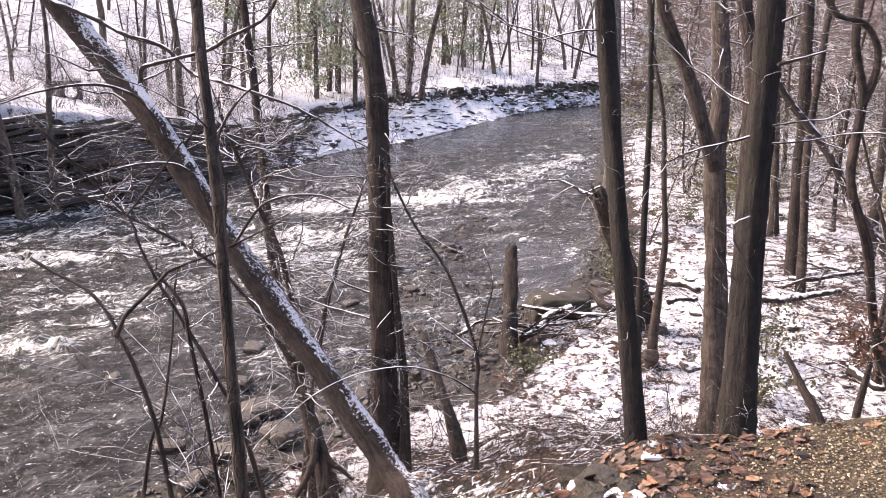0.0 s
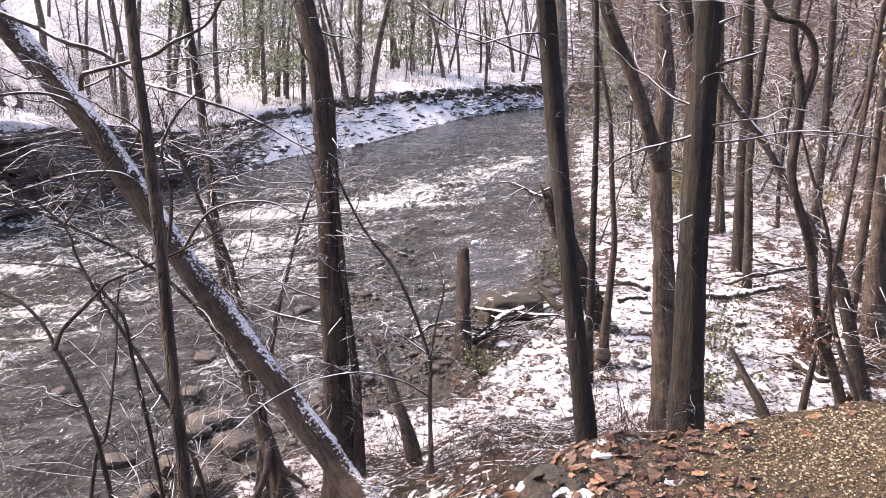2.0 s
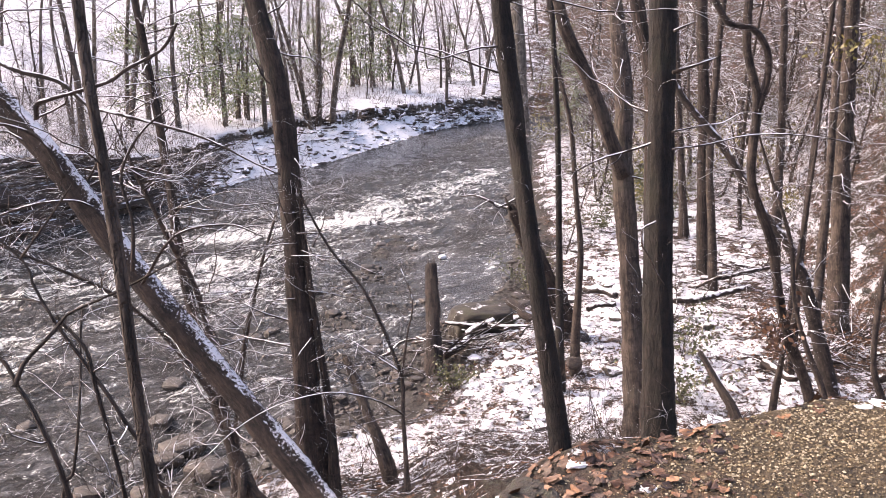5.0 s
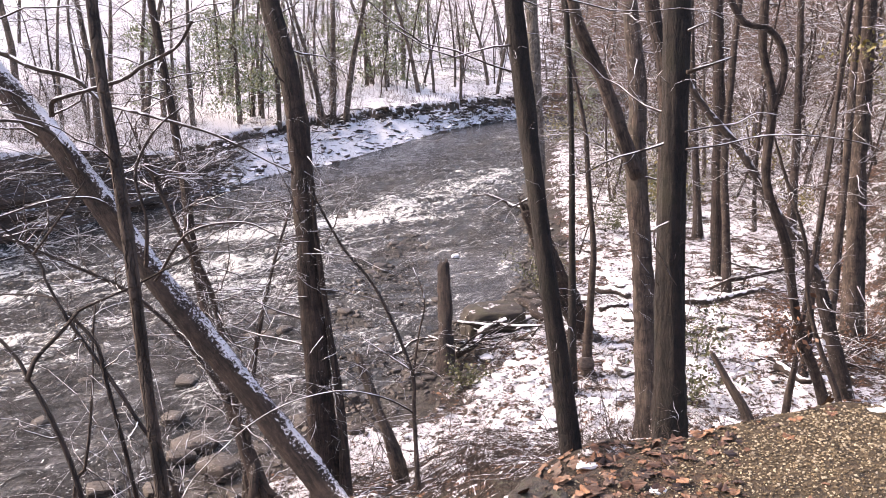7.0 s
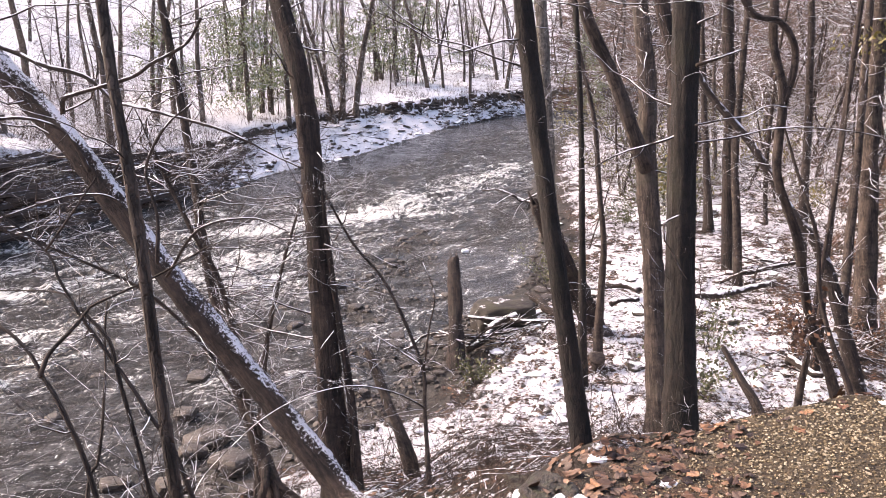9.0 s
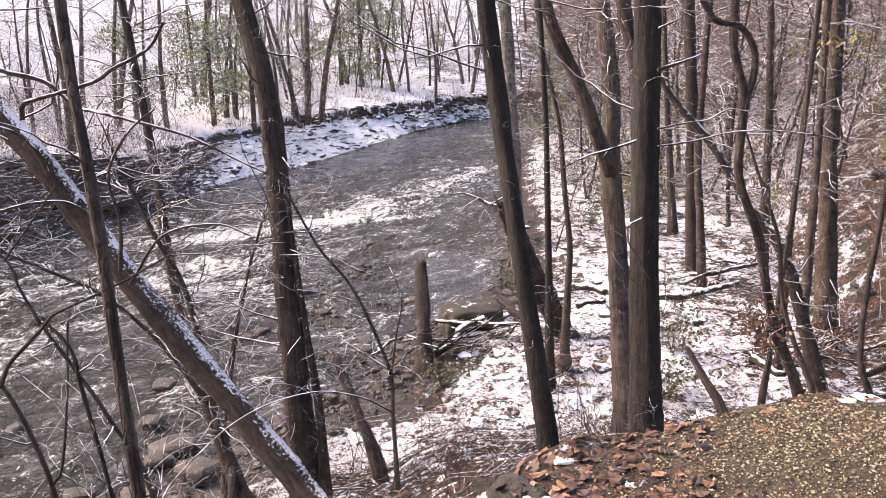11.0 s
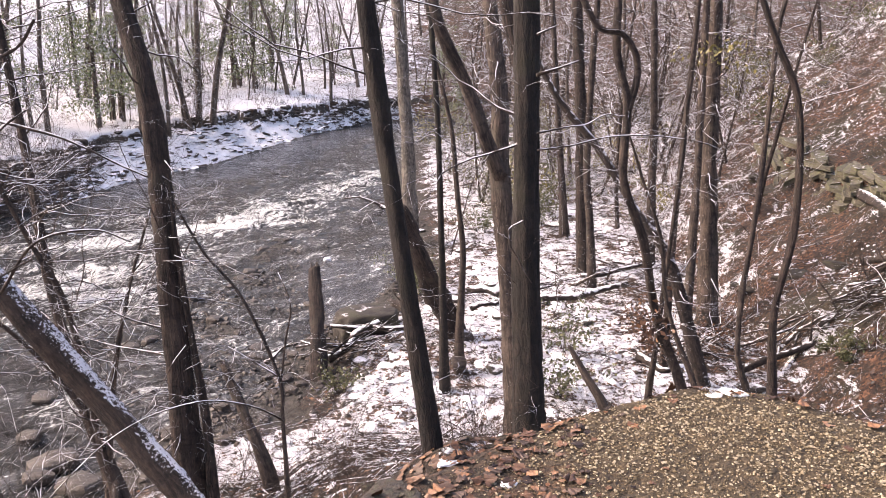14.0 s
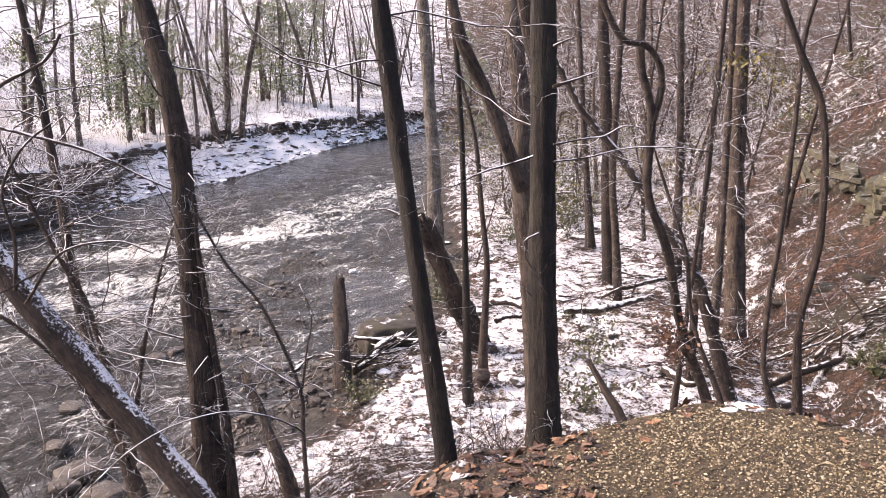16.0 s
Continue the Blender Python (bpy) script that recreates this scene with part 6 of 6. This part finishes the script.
# ---- litter on the snowy flat ----
def on_flat(rng):
    x, y = rng.uniform(1.0, 14), 9 + 26 * rng.random() ** 1.2
    if lookup("near", x, y) < 0.4:
        return None
    return (x, y, ground_z(x, y) + rng.uniform(0.005, 0.04))


DARK_LEAF = leaf_mat("wet_dark_leaf", ((0.0, (0.02, 0.012, 0.008)), (0.6, (0.07, 0.035, 0.022)), (1.0, (0.15, 0.08, 0.05))), 0.5)
scatter("fallen_leaves", 2800, on_flat, lambda rng: oak_leaf(rng, rng.uniform(0.05, 0.11)), DARK_LEAF, "wet brown leaves lying on the snowy flat", "leaves", 71)
scatter("fallen_twigs", 1500, on_flat, stick, TWIG_BARE, "dark twigs lying on the snowy flat", "twigs", 72)


# ---- snow patches ----
def patch(low, high):
    def shape(rng):
        s = low + (high - low) * rng.random() ** 2.2
        n = 8
        r = rng.uniform(0.4, 1.25, n)
        a = np.arange(n) * 2 * math.pi / n + rng.uniform(-0.2, 0.2, n)
        st, tw = rng.uniform(0.35, 0.9), rng.uniform(0, 6.28)
        h = min(0.012 + 0.1 * s, 0.026) * rng.uniform(0.6, 1.2)
        rings = [(1.0, -0.015), (0.85, h * 0.6), (0.45, h)]
        v = [(q * c * math.cos(t), q * c * st * math.sin(t), z) for q, z in rings for t, c in zip(a, r)] + [(0, 0, h * 1.05)]
        R = np.array(Euler((0, 0, tw)).to_matrix())
        v = (np.array(v) * np.array([s, s, 1])) @ R.T
        f = [(k * n + i, k * n + (i + 1) % n, (k + 1) * n + (i + 1) % n, (k + 1) * n + i) for k in (0, 1) for i in range(n)]
        return v, f + [(2 * n + i, 2 * n + (i + 1) % n, 3 * n) for i in range(n)]
    return shape


def drift(x, y, scale):
    return noise.noise(Vector((x * scale, y * scale, 3.3))) + 0.5 * noise.noise(Vector((x * scale * 2.7, y * scale * 2.7, 8.1)))


def snow_slope(rng):
    x, y = rng.uniform(-1.8, 7), 3.2 + 8 * rng.random()
    e = lookup("edge", x, y)
    if e > -0.16 or ground_z(x, y) < 0.25 or lookup("near", x, y) < 2.0 or drift(x, y, 1.1) < rng.normal(0.05, 0.15) or lookup("foot", x, y) > -0.5:
        return None
    return (x, y, ground_z(x, y))


def snow_flat(rng):
    x, y = rng.uniform(0.5, 14), 10 + 26 * rng.random() ** 1.2
    if lookup("near", x, y) < 1.8 or lookup("foot", x, y) > -1 or drift(x, y, 0.8) < rng.normal(0.05, 0.15):
        return None
    return (x, y, ground_z(x, y))


def snow_hill(rng):
    x, y = rng.uniform(7, 32), rng.uniform(6, 45)
    if lookup("foot", x, y) < -1 or drift(x, y, 0.5) < rng.normal(0.3, 0.1):
        return None
    return (x, y, ground_z(x, y))


scatter("snow_patches", 1000, snow_slope, patch(0.015, 0.14), SNOW_MAT, "thin broken snow over the leafy slope", "snow", 81, True)
scatter("snow_patches", 1300, snow_flat, patch(0.03, 0.3), SNOW_MAT, "thin broken snow over the flat", "snow", 82, True)
scatter("snow_patches", 6500, snow_hill, patch(0.01, 0.05), SNOW_MAT, "scraps of snow among the hillside leaves", "snow", 83, True, 0.3)


# ---- dead grass on the far terrace ----
def stalk(rng):
    h, r = rng.uniform(0.15, 0.6), rng.uniform(0.006, 0.014)
    a, b = rng.normal(0, 0.25, 2) * h
    return [(-r, -r, -0.05), (r, -r, -0.05), (0, r, -0.05), (a, b, h)], [(0, 1, 3), (1, 2, 3), (2, 0, 3)]


def on_terrace(rng):
    i = 0.8 + rng.uniform(0, 1) * 8
    q = LIP[int(i)] * (1 - i % 1) + LIP[int(i) + 1] * (i % 1) + np.array([-0.7, 0.8]) * (0.3 + 24 * rng.random() ** 1.5)
    if drift(q[0], q[1], 0.3) < rng.normal(0.0, 0.2):
        return None
    return (q[0], q[1], ground_z(q[0], q[1]))


scatter("dead_grass", 4500, on_terrace, stalk, TWIG_BARE, "dry brown grass stalks standing in the snow", "grass", 91)
